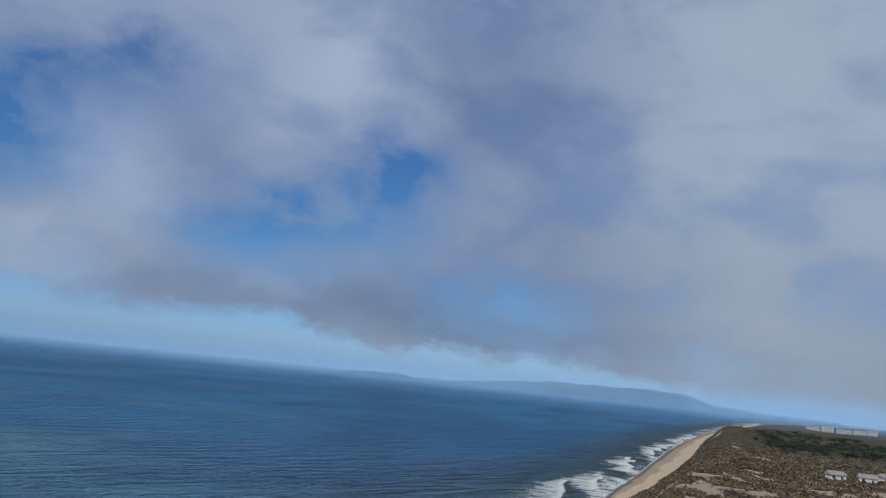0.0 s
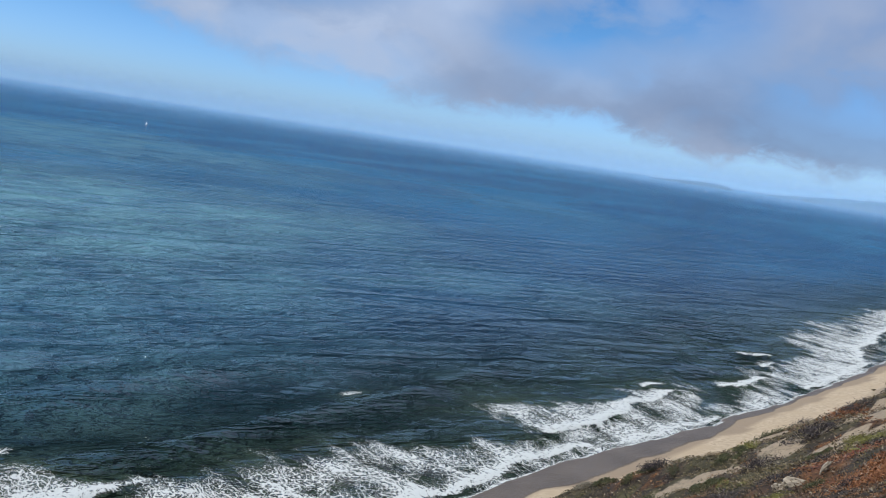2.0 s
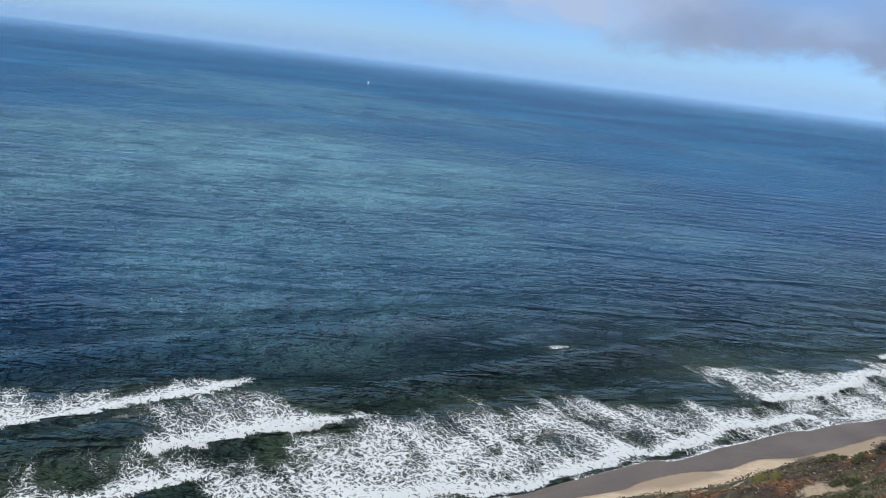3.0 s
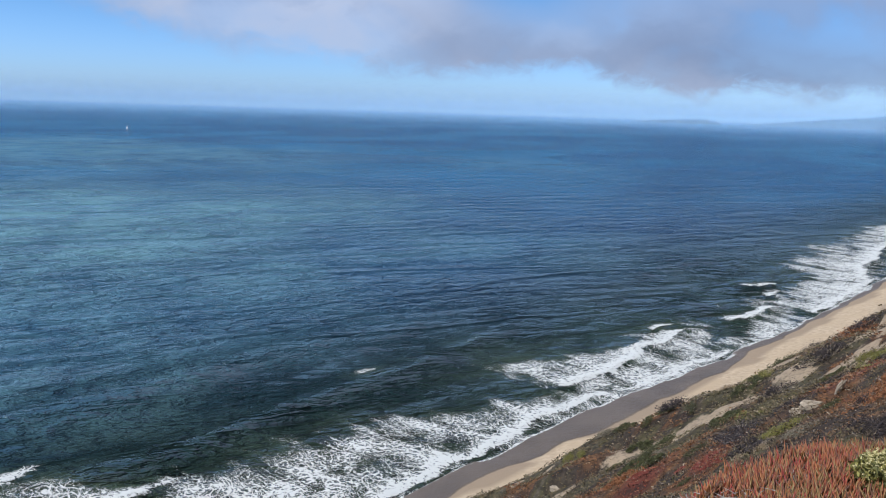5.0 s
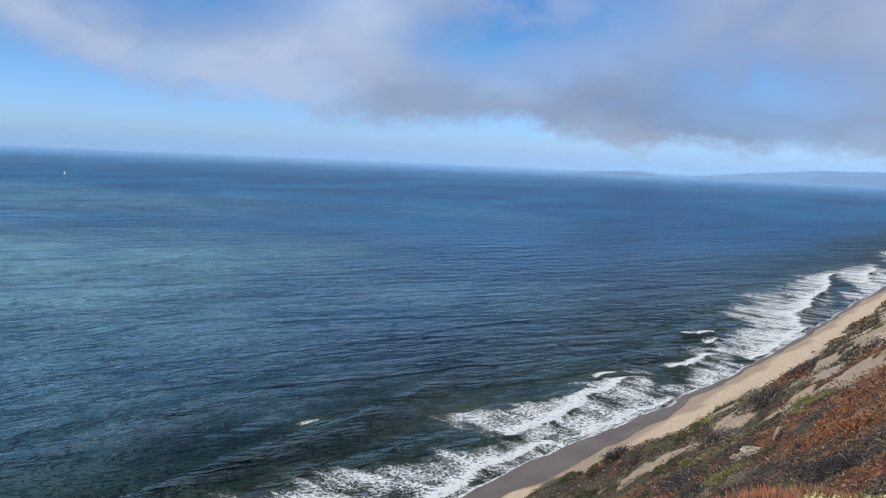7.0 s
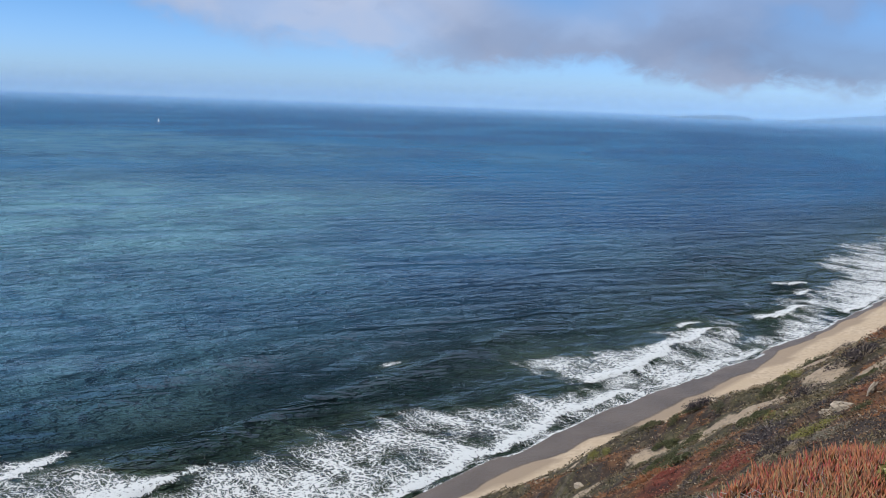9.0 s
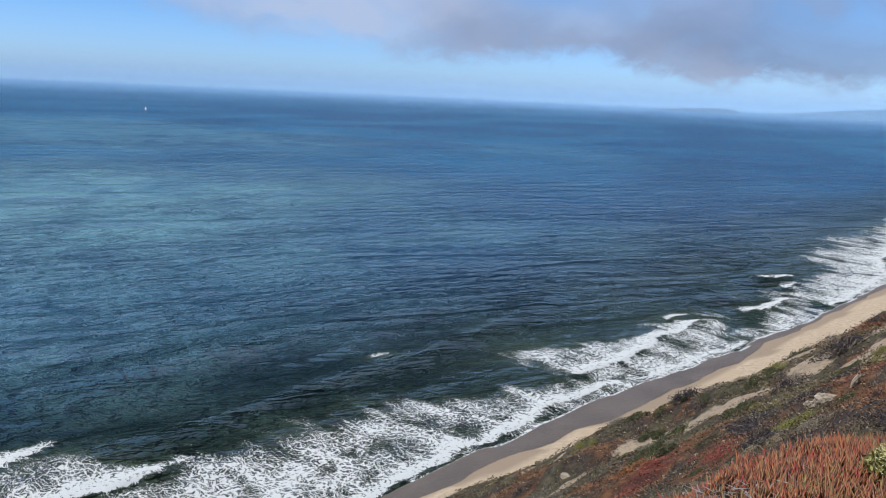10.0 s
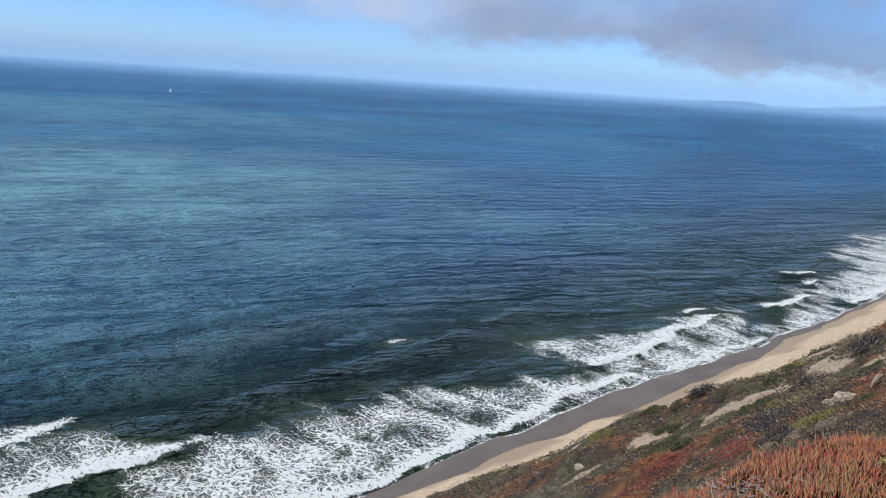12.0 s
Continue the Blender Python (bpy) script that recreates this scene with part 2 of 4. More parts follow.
# stands of one plant: middle, radius, kind of plant as in plant_patch
STANDS = [(-5.6, 40.6, 4.6, 0.60), (-2.4, 37.0, 3.4, 0.74), (-1.8, 44.5, 4.5, 0.70), (-5.5, 33.3, 2.4, 0.40), (-3.7, 30.0, 2.2, 0.40), (-8.4, 36.9, 2.2, 0.40), (-12.0, 65.4, 3.4, 0.18), (-19.4, 77.2, 2.6, 0.18),
          (-2.1, 32.4, 2.2, 0.19), (-14.6, 40.4, 2.2, 0.88), (-2.9, 26.6, 1.5, 0.9), (-42.6, 64.0, 6.0, 0.58), (-33.0, 62.6, 2.4, 0.60), (-42.0, 73.7, 2.6, 0.17), (-58.0, 80.0, 5.0, 0.17), (-19.3, 48.6, 1.6, 0.80),
          (-14.6, 43.2, 2.0, 0.78), (-9.8, 41.0, 1.8, 0.40), (-8, 47.8, 1.2, 0.2), (-21, 53, 3, 0.10), (-24, 50, 2.5, 0.05), (-17, 49, 2.2, 0.40), (-27, 59, 3, 0.06), (-14, 50, 2.5, 0.18), (-40, 68, 3, 0.64), (-15, 58, 4, 0.12), (-6, 90, 6, 0.5), (-14, 95, 6, 0.3), (-3, 60, 5, 0.64),
          (-26, 84, 6, 0.02), (-38, 96, 6, 0.05), (-20, 105, 7, 0.30), (-1.0, 19, 6, 0.52), (1.5, 25, 5, 0.2), (-2.5, 13, 3, 0.55)]


def veg_amount(x, y):
    """0 on bare sand, 1 under closed scrub."""
    x, y = np.asarray(x, float), np.asarray(y, float)
    f, e = foot_x(y), edge_x(y)
    blotch = fbm(x + 0.1 * y, y * 0.33, 7, 5, 71)
    bare = smooth(blotch + 0.25 * (fbm(x, y, 2.0, 3, 77) - 0.5), 0.535, 0.64) * smooth(np.hypot(x, y), 14, 40) * 0.9
    ragged = 1.5 * (fbm(x, y, 1.7, 5, 73) - 0.5) + 0.8 * (fbm(x, y * 0.6, 6, 3, 75) - 0.5)
    broken = 0.8 + 0.2 * smooth(fbm(x, y * 0.6, 1.6, 4, 79), 0.40, 0.54)
    bare = bare * (0.35 + 0.65 * smooth(y, 52, 80)) * (1 - 0.85 * smooth(f + 37 - x, 0, 6) * (1 - smooth(y, 90, 130))) * (1 - 0.7 * smooth(y, 320, 520))
    trail = np.abs(y - np.interp(x, [p[0] for p in PATH], [p[1] for p in PATH]) + 1.2 * (fbm(x, y, 4, 2, 78) - 0.5))
    bare = np.maximum(bare, (1 - smooth(trail, 0.25, 0.7)) * smooth(x, PATH[0][0] - 1, PATH[0][0]) * (1 - smooth(x, PATH[-1][0], PATH[-1][0] + 1)))
    for cx, cy, a, b, turn in SCARS:
        c, n = math.cos(math.radians(turn)), math.sin(math.radians(turn))
        u, v = ((x - cx) * c + (y - cy) * n) / a, ((y - cy) * c - (x - cx) * n) / b
        bare = np.maximum(bare, (1 - smooth(np.hypot(u, v) + ragged, 0.45, 1.25)) * broken)
    return smooth(x - f + 2.5 * ragged, 0.0, 2.2) * (1 - bare)


def plant_patch(x, y):
    """Which plants grow where: 0 grey brush, 0.2 olive green, 0.4 dead and dark, 0.6 rust, 0.8 and over red ice plant."""
    x, y = np.asarray(x, float), np.asarray(y, float)
    v = 1.7 * (fbm(x + y * 0.08, y * 0.35, 6, 3, 83) - 0.5) + 1.3 * (fbm(x, y * 0.5, 1.9, 4, 84) - 0.5) + 0.44 + 0.04 * (1 - smooth(np.hypot(x, y), 5, 26)) - 0.10 * smooth(np.hypot(x, y), 32, 55) - 0.05 * smooth(np.hypot(x, y), 60, 170)
    w = 0.92 * smooth(np.hypot(x, y), 48, 165)
    v = v * (1 - w) + (0.29 + 0.22 * (v - 0.4)) * w
    ragged = 1.5 * (fbm(x, y * 0.6, 1.8, 4, 85) - 0.5)
    for cx, cy, r, kind in STANDS:
        w = 0.85 * (1 - smooth(np.hypot(x - cx, (y - cy) * 0.6) / r + ragged, 0.4, 1.1))
        v = v * (1 - w) + kind * w
    return np.clip(v, 0, 1)


# crest line (south to north), seaward reach of the foam, density
BREAKERS = [
    ([(-82.0, 28), (-81.0, 52), (-77.5, 70), (-76.5, 88), (-77.0, 104), (-77.8, 120), (-77.5, 133), (-76.0, 146)], [22, 30, 31, 28, 25, 14, 10, 5], 0.80),
    ([(-74.5, 148), (-71.5, 168), (-68.5, 184), (-65.5, 200)], [9, 8, 8, 4], 0.66),
    ([(-107, 22), (-105.5, 36), (-105, 46), (-106, 53), (-106.5, 59)], [23, 22, 20, 9, 2], 0.94),
    ([(-118, 2), (-120.5, 16), (-123.5, 28), (-123, 38), (-126, 46)], [16, 12, 9, 6, 2], 0.88),
    ([(-95, 0), (-96.5, 18), (-97, 29)], [16, 16, 8], 0.60),
    ([(-86, 140), (-83.5, 150), (-82.5, 160), (-83.5, 186)], [30, 24, 17, 3], 0.90),
    ([(-84.5, 187), (-82.8, 197), (-81.5, 212)], [12, 9, 3], 0.88),
    ([(-79, 229), (-76.5, 242), (-75, 256)], [7, 6, 3], 0.85),
    ([(-97, 278), (-91, 284), (-88.5, 292)], [9, 7, 2], 0.70),
    ([(-84, 268), (-82.5, 279)], [5, 2], 0.62),
    ([(-63.5, 258), (-62.5, 300), (-64, 325), (-70, 350), (-75, 411), (-84, 490), (-90, 530)], [14, 26, 36, 38, 32, 20, 4], 0.76),
    ([(-63, 492), (-70, 545), (-77, 590)], [16, 26, 14], 0.88),
    ([(-62, 640), (-66, 720), (-70, 790)], [18, 28, 12], 0.88),
    ([(-56, 860), (-55, 980), (-53, 1100)], [18, 26, 14], 0.88),
    ([(-48, 1180), (-38, 1300), (-26, 1420)], [18, 26, 14], 0.88),
    ([(-92, 199), (-89.5, 206), (-89, 211)], [4, 6, 2], 0.76),
    ([(-121, 114), (-120, 120)], [2.5, 2], 0.46),
]


def crest_at(line, y):
    """A crest line, lobed where parts of the wave have run ahead."""
    seed = int(line[0][1]) % 50
    size = np.interp(line[0][1], [0, 200, 320, 800], [0.7, 0.7, 1.5, 2.2])
    lobes = np.abs(2 * fbm(y, y * 0 + seed, 26 * size, 3, 211 + seed) - 1) - 0.3
    x = np.interp(y, [p[1] for p in line], [p[0] for p in line]) - (2.0 + 8.0 * (size - 0.5)) * np.clip(lobes, -0.25, 0.6)
    return np.minimum(x, shore_x(y) - 1.5)


def sea_z(x, y):
    """The still sea surface: long swells that steepen towards the beach, wind waves, breaking crests."""
    off = shore_x(y) - x
    bend = 8.0 * (fbm(y, x * 0.3, 120, 3, 91) - 0.5)
    swell = 0.0
    for length, high, phase, slant in ((33.0, 1.35, 115.8, 0.05), (47.0, 0.6, 20.0, -0.10), (21.0, 0.3, 5.0, 0.22)):
        wave = 0.5 + 0.5 * np.cos(2 * np.pi * (x + phase + bend + slant * y) / length)
        swell = swell + high * (wave ** 2.8 - 0.30) * (0.35 + 1.3 * fbm(x * 0.5, y, 90, 2, 97 + int(length)))
    chop = (fbm(x + 0.3 * y, y * 0.55, 7.0, 3, 103) - 0.5) * 0.55 + (fbm(x - 0.4 * y, y * 0.6, 3.2, 2, 107) - 0.5) * 0.22
    chop = 0.5 * chop * (1 - smooth(np.hypot(x, y), 250, 700))
    swell = swell * (0.03 + 0.97 * (1 - smooth(off, 40, 105)) * (1 - 0.8 * smooth(y, 120, 220)))
    z = (swell + chop) * smooth(off, 2, 26) * (1 - 0.7 * smooth(np.hypot(x, y), 900, 2500))
    for line, reach, thick in BREAKERS:
        a, b = line[0][1], line[-1][1]
        inside = smooth(y, a - 4, a + 5) * (1 - smooth(y, b - 5, b + 4))
        d = x - crest_at(line, y)
        d = d + 1.2 * (fbm(y, y * 0, 5, 3, 111) - 0.5)
        z = z + inside * (thick - 0.45) * 1.5 * np.exp(-np.where(d > 0, (d / 0.8) ** 2, (d / 3.5) ** 2)) * smooth(off, 0, 9)
    return z


def rim_lift(x, y):
    """The sheet ends short of the true horizon: its far rim stands as high as that horizon does from the bluff."""
    return 22.0 * np.clip((np.hypot(x, y) - 2600) / 2350, 0, 1) ** 2


def foam_cover(x, y):
    """How densely foam lies on the water, and the breaker that each place belongs to (-1: the wash at the water's edge)."""
    off = shore_x(y) - x
    ragged = 7.0 * (fbm(x, y, 9, 4, 121) - 0.5) + 9.0 * (fbm(x, y, 26, 3, 123) - 0.5)
    best, owner = np.zeros_like(x), np.full(x.shape, -1)
    width = (5.5 + 9 * fbm(y, y * 0 + 1, 33, 3, 127)) * (0.75 + 0.25 * smooth(y, 110, 170))
    best = (0.45 * (1 - smooth(off + ragged * 0.6, width * 0.3, width * 1.2)) + 0.6 * np.exp(-((off + 0.1) / 0.5) ** 2)) * smooth(off, -1.8, -0.6)
    streak = fbm(x + 0.35 * y, y * 0.3, 13, 4, 133)
    out = 38 + 14 * smooth(y, 300, 600) - 16 * (1 - smooth(y, 110, 190))
    band = (-0.12 + 1.25 * streak) * (1 - 0.4 * smooth(off, 8, 34)) * (1 - smooth(off + ragged * 1.5, out * 0.4, out)) * smooth(y, 85, 130) * smooth(off, -0.5, 1.0)
    best = np.maximum(best, band)
    for k, (line, reach, thick) in enumerate(BREAKERS):
        ys = [p[1] for p in line]
        d = crest_at(line, y) - x + 2.4 * (fbm(y, x * 0.2, 6, 3, 131 + k) - 0.5)
        long = np.interp(y, ys, reach)
        inside = smooth(y + ragged, ys[0] - 3, ys[0] + 3) * (1 - smooth(y + ragged, ys[-1] - 3, ys[-1] + 3))
        front = smooth(d, -0.4, 0.5)
        body = thick * (1.08 - 0.42 * np.clip(d / np.maximum(long, 1), 0, 1)) * (1 - smooth(d + ragged * 1.5, long * 0.5, long * 1.2)) + 0.75 * thick * np.exp(-(d / (0.9 + 3.6 * fbm(y, y * 0 + k, 8, 3, 223 + k))) ** 2)
        gaps = smooth(fbm(x + 0.3 * y, y * 0.5, 15, 3, 141 + k), 0.30, 0.48)
        c = inside * front * body * (0.72 + 0.28 * np.maximum(gaps, np.exp(-(d / 3.0) ** 2)))
        owner = np.where(c > best, k, owner)
        best = np.maximum(best, c)
    return best, owner


def graded(lo, hi, centre, fine, growth):
    """Grid lines from lo to hi, fine metres apart at the centre and wider away from it."""
    def one(length):
        n = max(2, int(math.log(1 + growth * length / fine) / growth))
        return (np.exp(growth * np.arange(1, n + 1)) - 1) * fine / growth
    up, down = one(hi - centre), one(centre - lo)
    return np.concatenate([centre - down[::-1], [centre], centre + up])


def sheet(name, verts, faces, material, shade_smooth=True):
    """A mesh object from arrays of corners and of three- or four-cornered faces."""
    me = bpy.data.meshes.new(name)
    verts, faces = np.asarray(verts, np.float32), np.asarray(faces, np.int32)
    me.vertices.add(len(verts))
    me.vertices.foreach_set("co", verts.ravel())
    n, k = faces.shape
    me.loops.add(n * k)
    me.loops.foreach_set("vertex_index", faces.ravel())
    me.polygons.add(n)
    me.polygons.foreach_set("loop_start", np.arange(0, n * k, k, dtype=np.int32))
    me.polygons.foreach_set("use_smooth", np.full(n, shade_smooth))
    me.update(calc_edges=True)
    me.validate()
    me.materials.append(material)
    return new(name, me)


def give(ob, name, values):
    a = ob.data.attributes.new(name, "FLOAT", "POINT")
    a.data.foreach_set("value", np.asarray(values, np.float32).ravel())


def quads(nx, ny):
    i, j = np.meshgrid(np.arange(nx - 1), np.arange(ny - 1), indexing="ij")
    a = i * ny + j
    return np.stack([a, a + ny, a + ny + 1, a + 1], -1).reshape(-1, 4)


# ---- materials ----
def material(name, rough=0.8, spec=0.5):
    m = bpy.data.materials.new(name)
    m.use_nodes = True
    t = m.node_tree
    b = t.nodes["Principled BSDF"]
    b.inputs["Roughness"].default_value = rough
    b.inputs["Specular IOR Level"].default_value = spec
    return m, t, b


def place_of(t):
    return node(t, "ShaderNodeTexCoord").outputs["Object"]


def attribute(t, name):
    return node(t, "ShaderNodeAttribute", attribute_name=name).outputs["Fac"]


def bumped(t, b, height, strength, distance):
    n = node(t, "ShaderNodeBump")
    n.inputs["Strength"].default_value = strength
    n.inputs["Distance"].default_value = distance
    link(t, height, n.inputs["Height"])
    link(t, n.outputs[0], b.inputs["Normal"])


def plain(name, colour, rough=0.7, vary=0.15, scale=6.0, metal=0.0):
    m, t, b = material(name, rough)
    p = place_of(t)
    f = noisy(t, p, scale, 5.0)
    dark = tuple(c * (1 - vary * 2) for c in colour)
    link(t, mixed(t, remap(t, f, 0.3, 0.7), dark, colour), b.inputs["Base Color"])
    b.inputs["Metallic"].default_value = metal
    bumped(t, b, f, 0.2, 0.02)
    return m


def plant_ramp(t, patch):
    """Plant colours by kind of stand."""
    r = node(t, "ShaderNodeValToRGB")
    stops = [(0.0, (0.185, 0.158, 0.118)), (0.17, (0.140, 0.122, 0.052)), (0.29, (0.125, 0.096, 0.060)), (0.42, (0.085, 0.062, 0.050)), (0.58, (0.265, 0.120, 0.046)),
             (0.75, (0.215, 0.085, 0.044)), (1.0, (0.27, 0.068, 0.044))]
    while len(r.color_ramp.elements) < len(stops):
        r.color_ramp.elements.new(0.5)
    for e, (where, colour) in zip(r.color_ramp.elements, stops):
        e.position, e.color = where, (*colour, 1)
    link(t, patch, r.inputs[0])
    return r.outputs[0]


def ground_material():
    m, t, b = material("coastal_ground", 0.9, 0.3)
    p = place_of(t)
    veg, patch, wet = attribute(t, "veg"), attribute(t, "patch"), attribute(t, "wet")
    grain, mid, big = noisy(t, p, 9.0, 6.0, 0.65), noisy(t, p, 0.9, 6.0, 0.65), noisy(t, p, 0.11, 4.0)
    sand = mixed(t, remap(t, mid, 0.3, 0.7), (0.40, 0.305, 0.205), (0.56, 0.445, 0.31))
    sand = mixed(t, remap(t, big, 0.35, 0.7), sand, (0.47, 0.36, 0.24))
    damp = mixed(t, remap(t, big, 0.3, 0.7), (0.105, 0.082, 0.064), (0.145, 0.115, 0.090))
    sand = mixed(t, maths(t, "MULTIPLY", attribute(t, "damp"), 0.85), sand, (0.285, 0.215, 0.148))
    crumb = noisy(t, p, 2.3, 5.0, 0.7)
    sand = mixed(t, maths(t, "MULTIPLY", remap(t, crumb, 0.45, 0.62), attribute(t, "slope")), sand, (0.21, 0.165, 0.115))
    sand = mixed(t, maths(t, "MULTIPLY", attribute(t, "slope"), 0.62), sand, (0.245, 0.190, 0.132))
    edge = maths(t, "ADD", wet, maths(t, "MULTIPLY", maths(t, "SUBTRACT", mid, 0.5), 0.25))
    sand = mixed(t, remap(t, edge, 0.42, 0.58), sand, damp)
    # soil under plants sunk to near black: the shade between shoots is painted in
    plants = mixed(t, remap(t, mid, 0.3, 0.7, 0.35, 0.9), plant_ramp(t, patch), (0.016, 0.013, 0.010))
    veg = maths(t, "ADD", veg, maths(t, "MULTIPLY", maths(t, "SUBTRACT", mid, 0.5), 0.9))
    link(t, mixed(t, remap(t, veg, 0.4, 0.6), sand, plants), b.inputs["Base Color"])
    link(t, remap(t, edge, 0.45, 0.7, 0.92, 0.50), b.inputs["Roughness"])
    bumped(t, b, maths(t, "ADD", grain, maths(t, "MULTIPLY", mid, 3.0)), 0.6, 0.12)
    return m


def water_material():
    m, t, b = material("sea_water", 0.6, 0.0)
    p = place_of(t)
    b.inputs["Coat IOR"].default_value = 1.24
    off = attribute(t, "off")
    patches = noisy(t, p, 0.004, 4.0, 0.5, 0.6, stretch=(1.0, 0.5, 1.0))
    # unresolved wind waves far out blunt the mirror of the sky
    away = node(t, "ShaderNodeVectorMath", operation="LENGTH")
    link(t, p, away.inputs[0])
    link(t, remap(t, away.outputs["Value"], 120.0, 900.0, 0.74, 0.54), b.inputs["Coat Weight"])
    link(t, remap(t, away.outputs["Value"], 200.0, 1100.0, 0.055, 0.15), b.inputs["Coat Roughness"])
    # colour goes by distance from the viewpoint: dark close by, lighter and bluer beyond
    near_water = mixed(t, remap(t, patches, 0.40, 0.62), (0.002, 0.022, 0.074), (0.008, 0.050, 0.130))
    far_water = mixed(t, remap(t, patches, 0.40, 0.62), (0.003, 0.090, 0.226), (0.012, 0.140, 0.300))
    deep = mixed(t, remap(t, away.outputs["Value"], 260.0, 850.0), near_water, far_water)
    turbid = noisy(t, p, 0.03, 4.0, 0.55, 0.8)
    shallow = mixed(t, remap(t, turbid, 0.35, 0.65), (0.007, 0.021, 0.021), (0.027, 0.050, 0.040))
    reach = maths(t, "ADD", off, maths(t, "MULTIPLY", maths(t, "SUBTRACT", turbid, 0.5), 60.0))
    # sky sheen and sunlit patches put into the water colour, plus greener water
    lit_teal = maths(t, "MULTIPLY", attribute(t, "lit_teal"), remap(t, turbid, 0.25, 0.7, 0.35, 1.0))
    deep = mixed(t, lit_teal, deep, (0.140, 0.310, 0.365))
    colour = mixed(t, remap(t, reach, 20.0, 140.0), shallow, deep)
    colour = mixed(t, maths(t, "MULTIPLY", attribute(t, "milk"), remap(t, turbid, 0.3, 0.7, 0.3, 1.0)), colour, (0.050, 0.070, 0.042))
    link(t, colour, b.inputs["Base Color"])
    turned = node(t, "ShaderNodeMapping")
    turned.inputs["Rotation"].default_value = (0, 0, radians(-63))
    link(t, p, turned.inputs["Vector"])
    q = turned.outputs[0]

    def ridges(n):
        """Wind waves with narrow crests and broad troughs."""
        return maths(t, "SUBTRACT", 1.0, maths(t, "MULTIPLY", maths(t, "ABSOLUTE", maths(t, "SUBTRACT", n, 0.5)), 2.0))

    a = ridges(noisy(t, q, 0.16, 2.5, 0.55, 0.5, stretch=(0.38, 1.0, 1.0)))
    c = noisy(t, q, 0.62, 2.0, 0.55, 0.5, stretch=(0.52, 1.0, 1.0))
    e = noisy(t, q, 2.1, 1.0, 0.5, 0.5, stretch=(0.6, 1.0, 1.0))
    d = ridges(noisy(t, q, 0.045, 2.0, 0.5, 0.3, stretch=(0.22, 1.0, 1.0)))
    gust = remap(t, noisy(t, q, 0.012, 3.0, 0.5, 0.4, stretch=(0.5, 1.0, 1.0)), 0.3, 0.7, 0.45, 1.25)
    h = maths(t, "ADD", maths(t, "MULTIPLY", a, 1.10), maths(t, "MULTIPLY", c, 0.64))
    h = maths(t, "ADD", maths(t, "ADD", maths(t, "MULTIPLY", h, gust), maths(t, "MULTIPLY", d, 2.6)), maths(t, "MULTIPLY", e, 0.14))
    bump = node(t, "ShaderNodeBump")
    bump.inputs["Strength"].default_value = 1.0
    bump.inputs["Distance"].default_value = 7.5
    link(t, h, bump.inputs["Height"])
    link(t, bump.outputs[0], b.inputs["Coat Normal"])
    link(t, bump.outputs[0], b.inputs["Normal"])
    return m


def foam_material():
    m, t, b = material("sea_foam", 0.7, 0.3)
    p = place_of(t)
    cover = attribute(t, "cover")
    fine = noisy(t, p, 4.0, 4.0, 0.65, 0.8, stretch=(0.6, 1.0, 1.0))
    drift = noisy(t, p, 0.14, 5.0, 0.6, 0.8, stretch=(0.45, 1.0, 1.0))
    swirl = node(t, "ShaderNodeTexNoise")
    swirl.inputs["Scale"].default_value, swirl.inputs["Detail"].default_value = 0.35, 3.0
    link(t, p, swirl.inputs["Vector"])
    bend = node(t, "ShaderNodeVectorMath", operation="MULTIPLY_ADD")
    link(t, swirl.outputs["Color"], bend.inputs[0])
    bend.inputs[1].default_value = (5.0, 5.0, 0.0)
    link(t, p, bend.inputs[2])

    def net(scale, stretch):
        """Distance from the threads of a torn net, whose meshes are drawn out across the shore."""
        m = node(t, "ShaderNodeMapping")
        m.inputs["Scale"].default_value = stretch
        link(t, bend.outputs[0], m.inputs["Vector"])
        v = node(t, "ShaderNodeTexVoronoi", feature="DISTANCE_TO_EDGE", voronoi_dimensions="2D")
        v.inputs["Scale"].default_value = scale
        link(t, m.outputs[0], v.inputs["Vector"])
        return v.outputs["Distance"]

    lace = maths(t, "MINIMUM", net(0.85, (0.6, 1.0, 1.0)), maths(t, "MULTIPLY", net(2.1, (0.6, 1.0, 1.0)), 1.3))
    much = maths(t, "ADD", cover, remap(t, drift, 0.32, 0.68, -0.30, 0.12))
    much = maths(t, "ADD", much, remap(t, fine, 0.3, 0.7, -0.12, 0.12))
    # threads widen with the cover until the meshes close
    width = remap(t, much, 0.15, 1.05, -0.05, 0.30, False)
    v = maths(t, "SUBTRACT", width, lace)
    veil = remap(t, much, 0.25, 0.95, 0.0, 0.26)
    link(t, maths(t, "MAXIMUM", remap(t, v, -0.03, 0.07), veil), b.inputs["Alpha"])
    link(t, mixed(t, fine, (0.54, 0.57, 0.55), (0.72, 0.735, 0.72)), b.inputs["Base Color"])
    bumped(t, b, maths(t, "ADD", lace, fine), 0.7, 0.25)
    return m


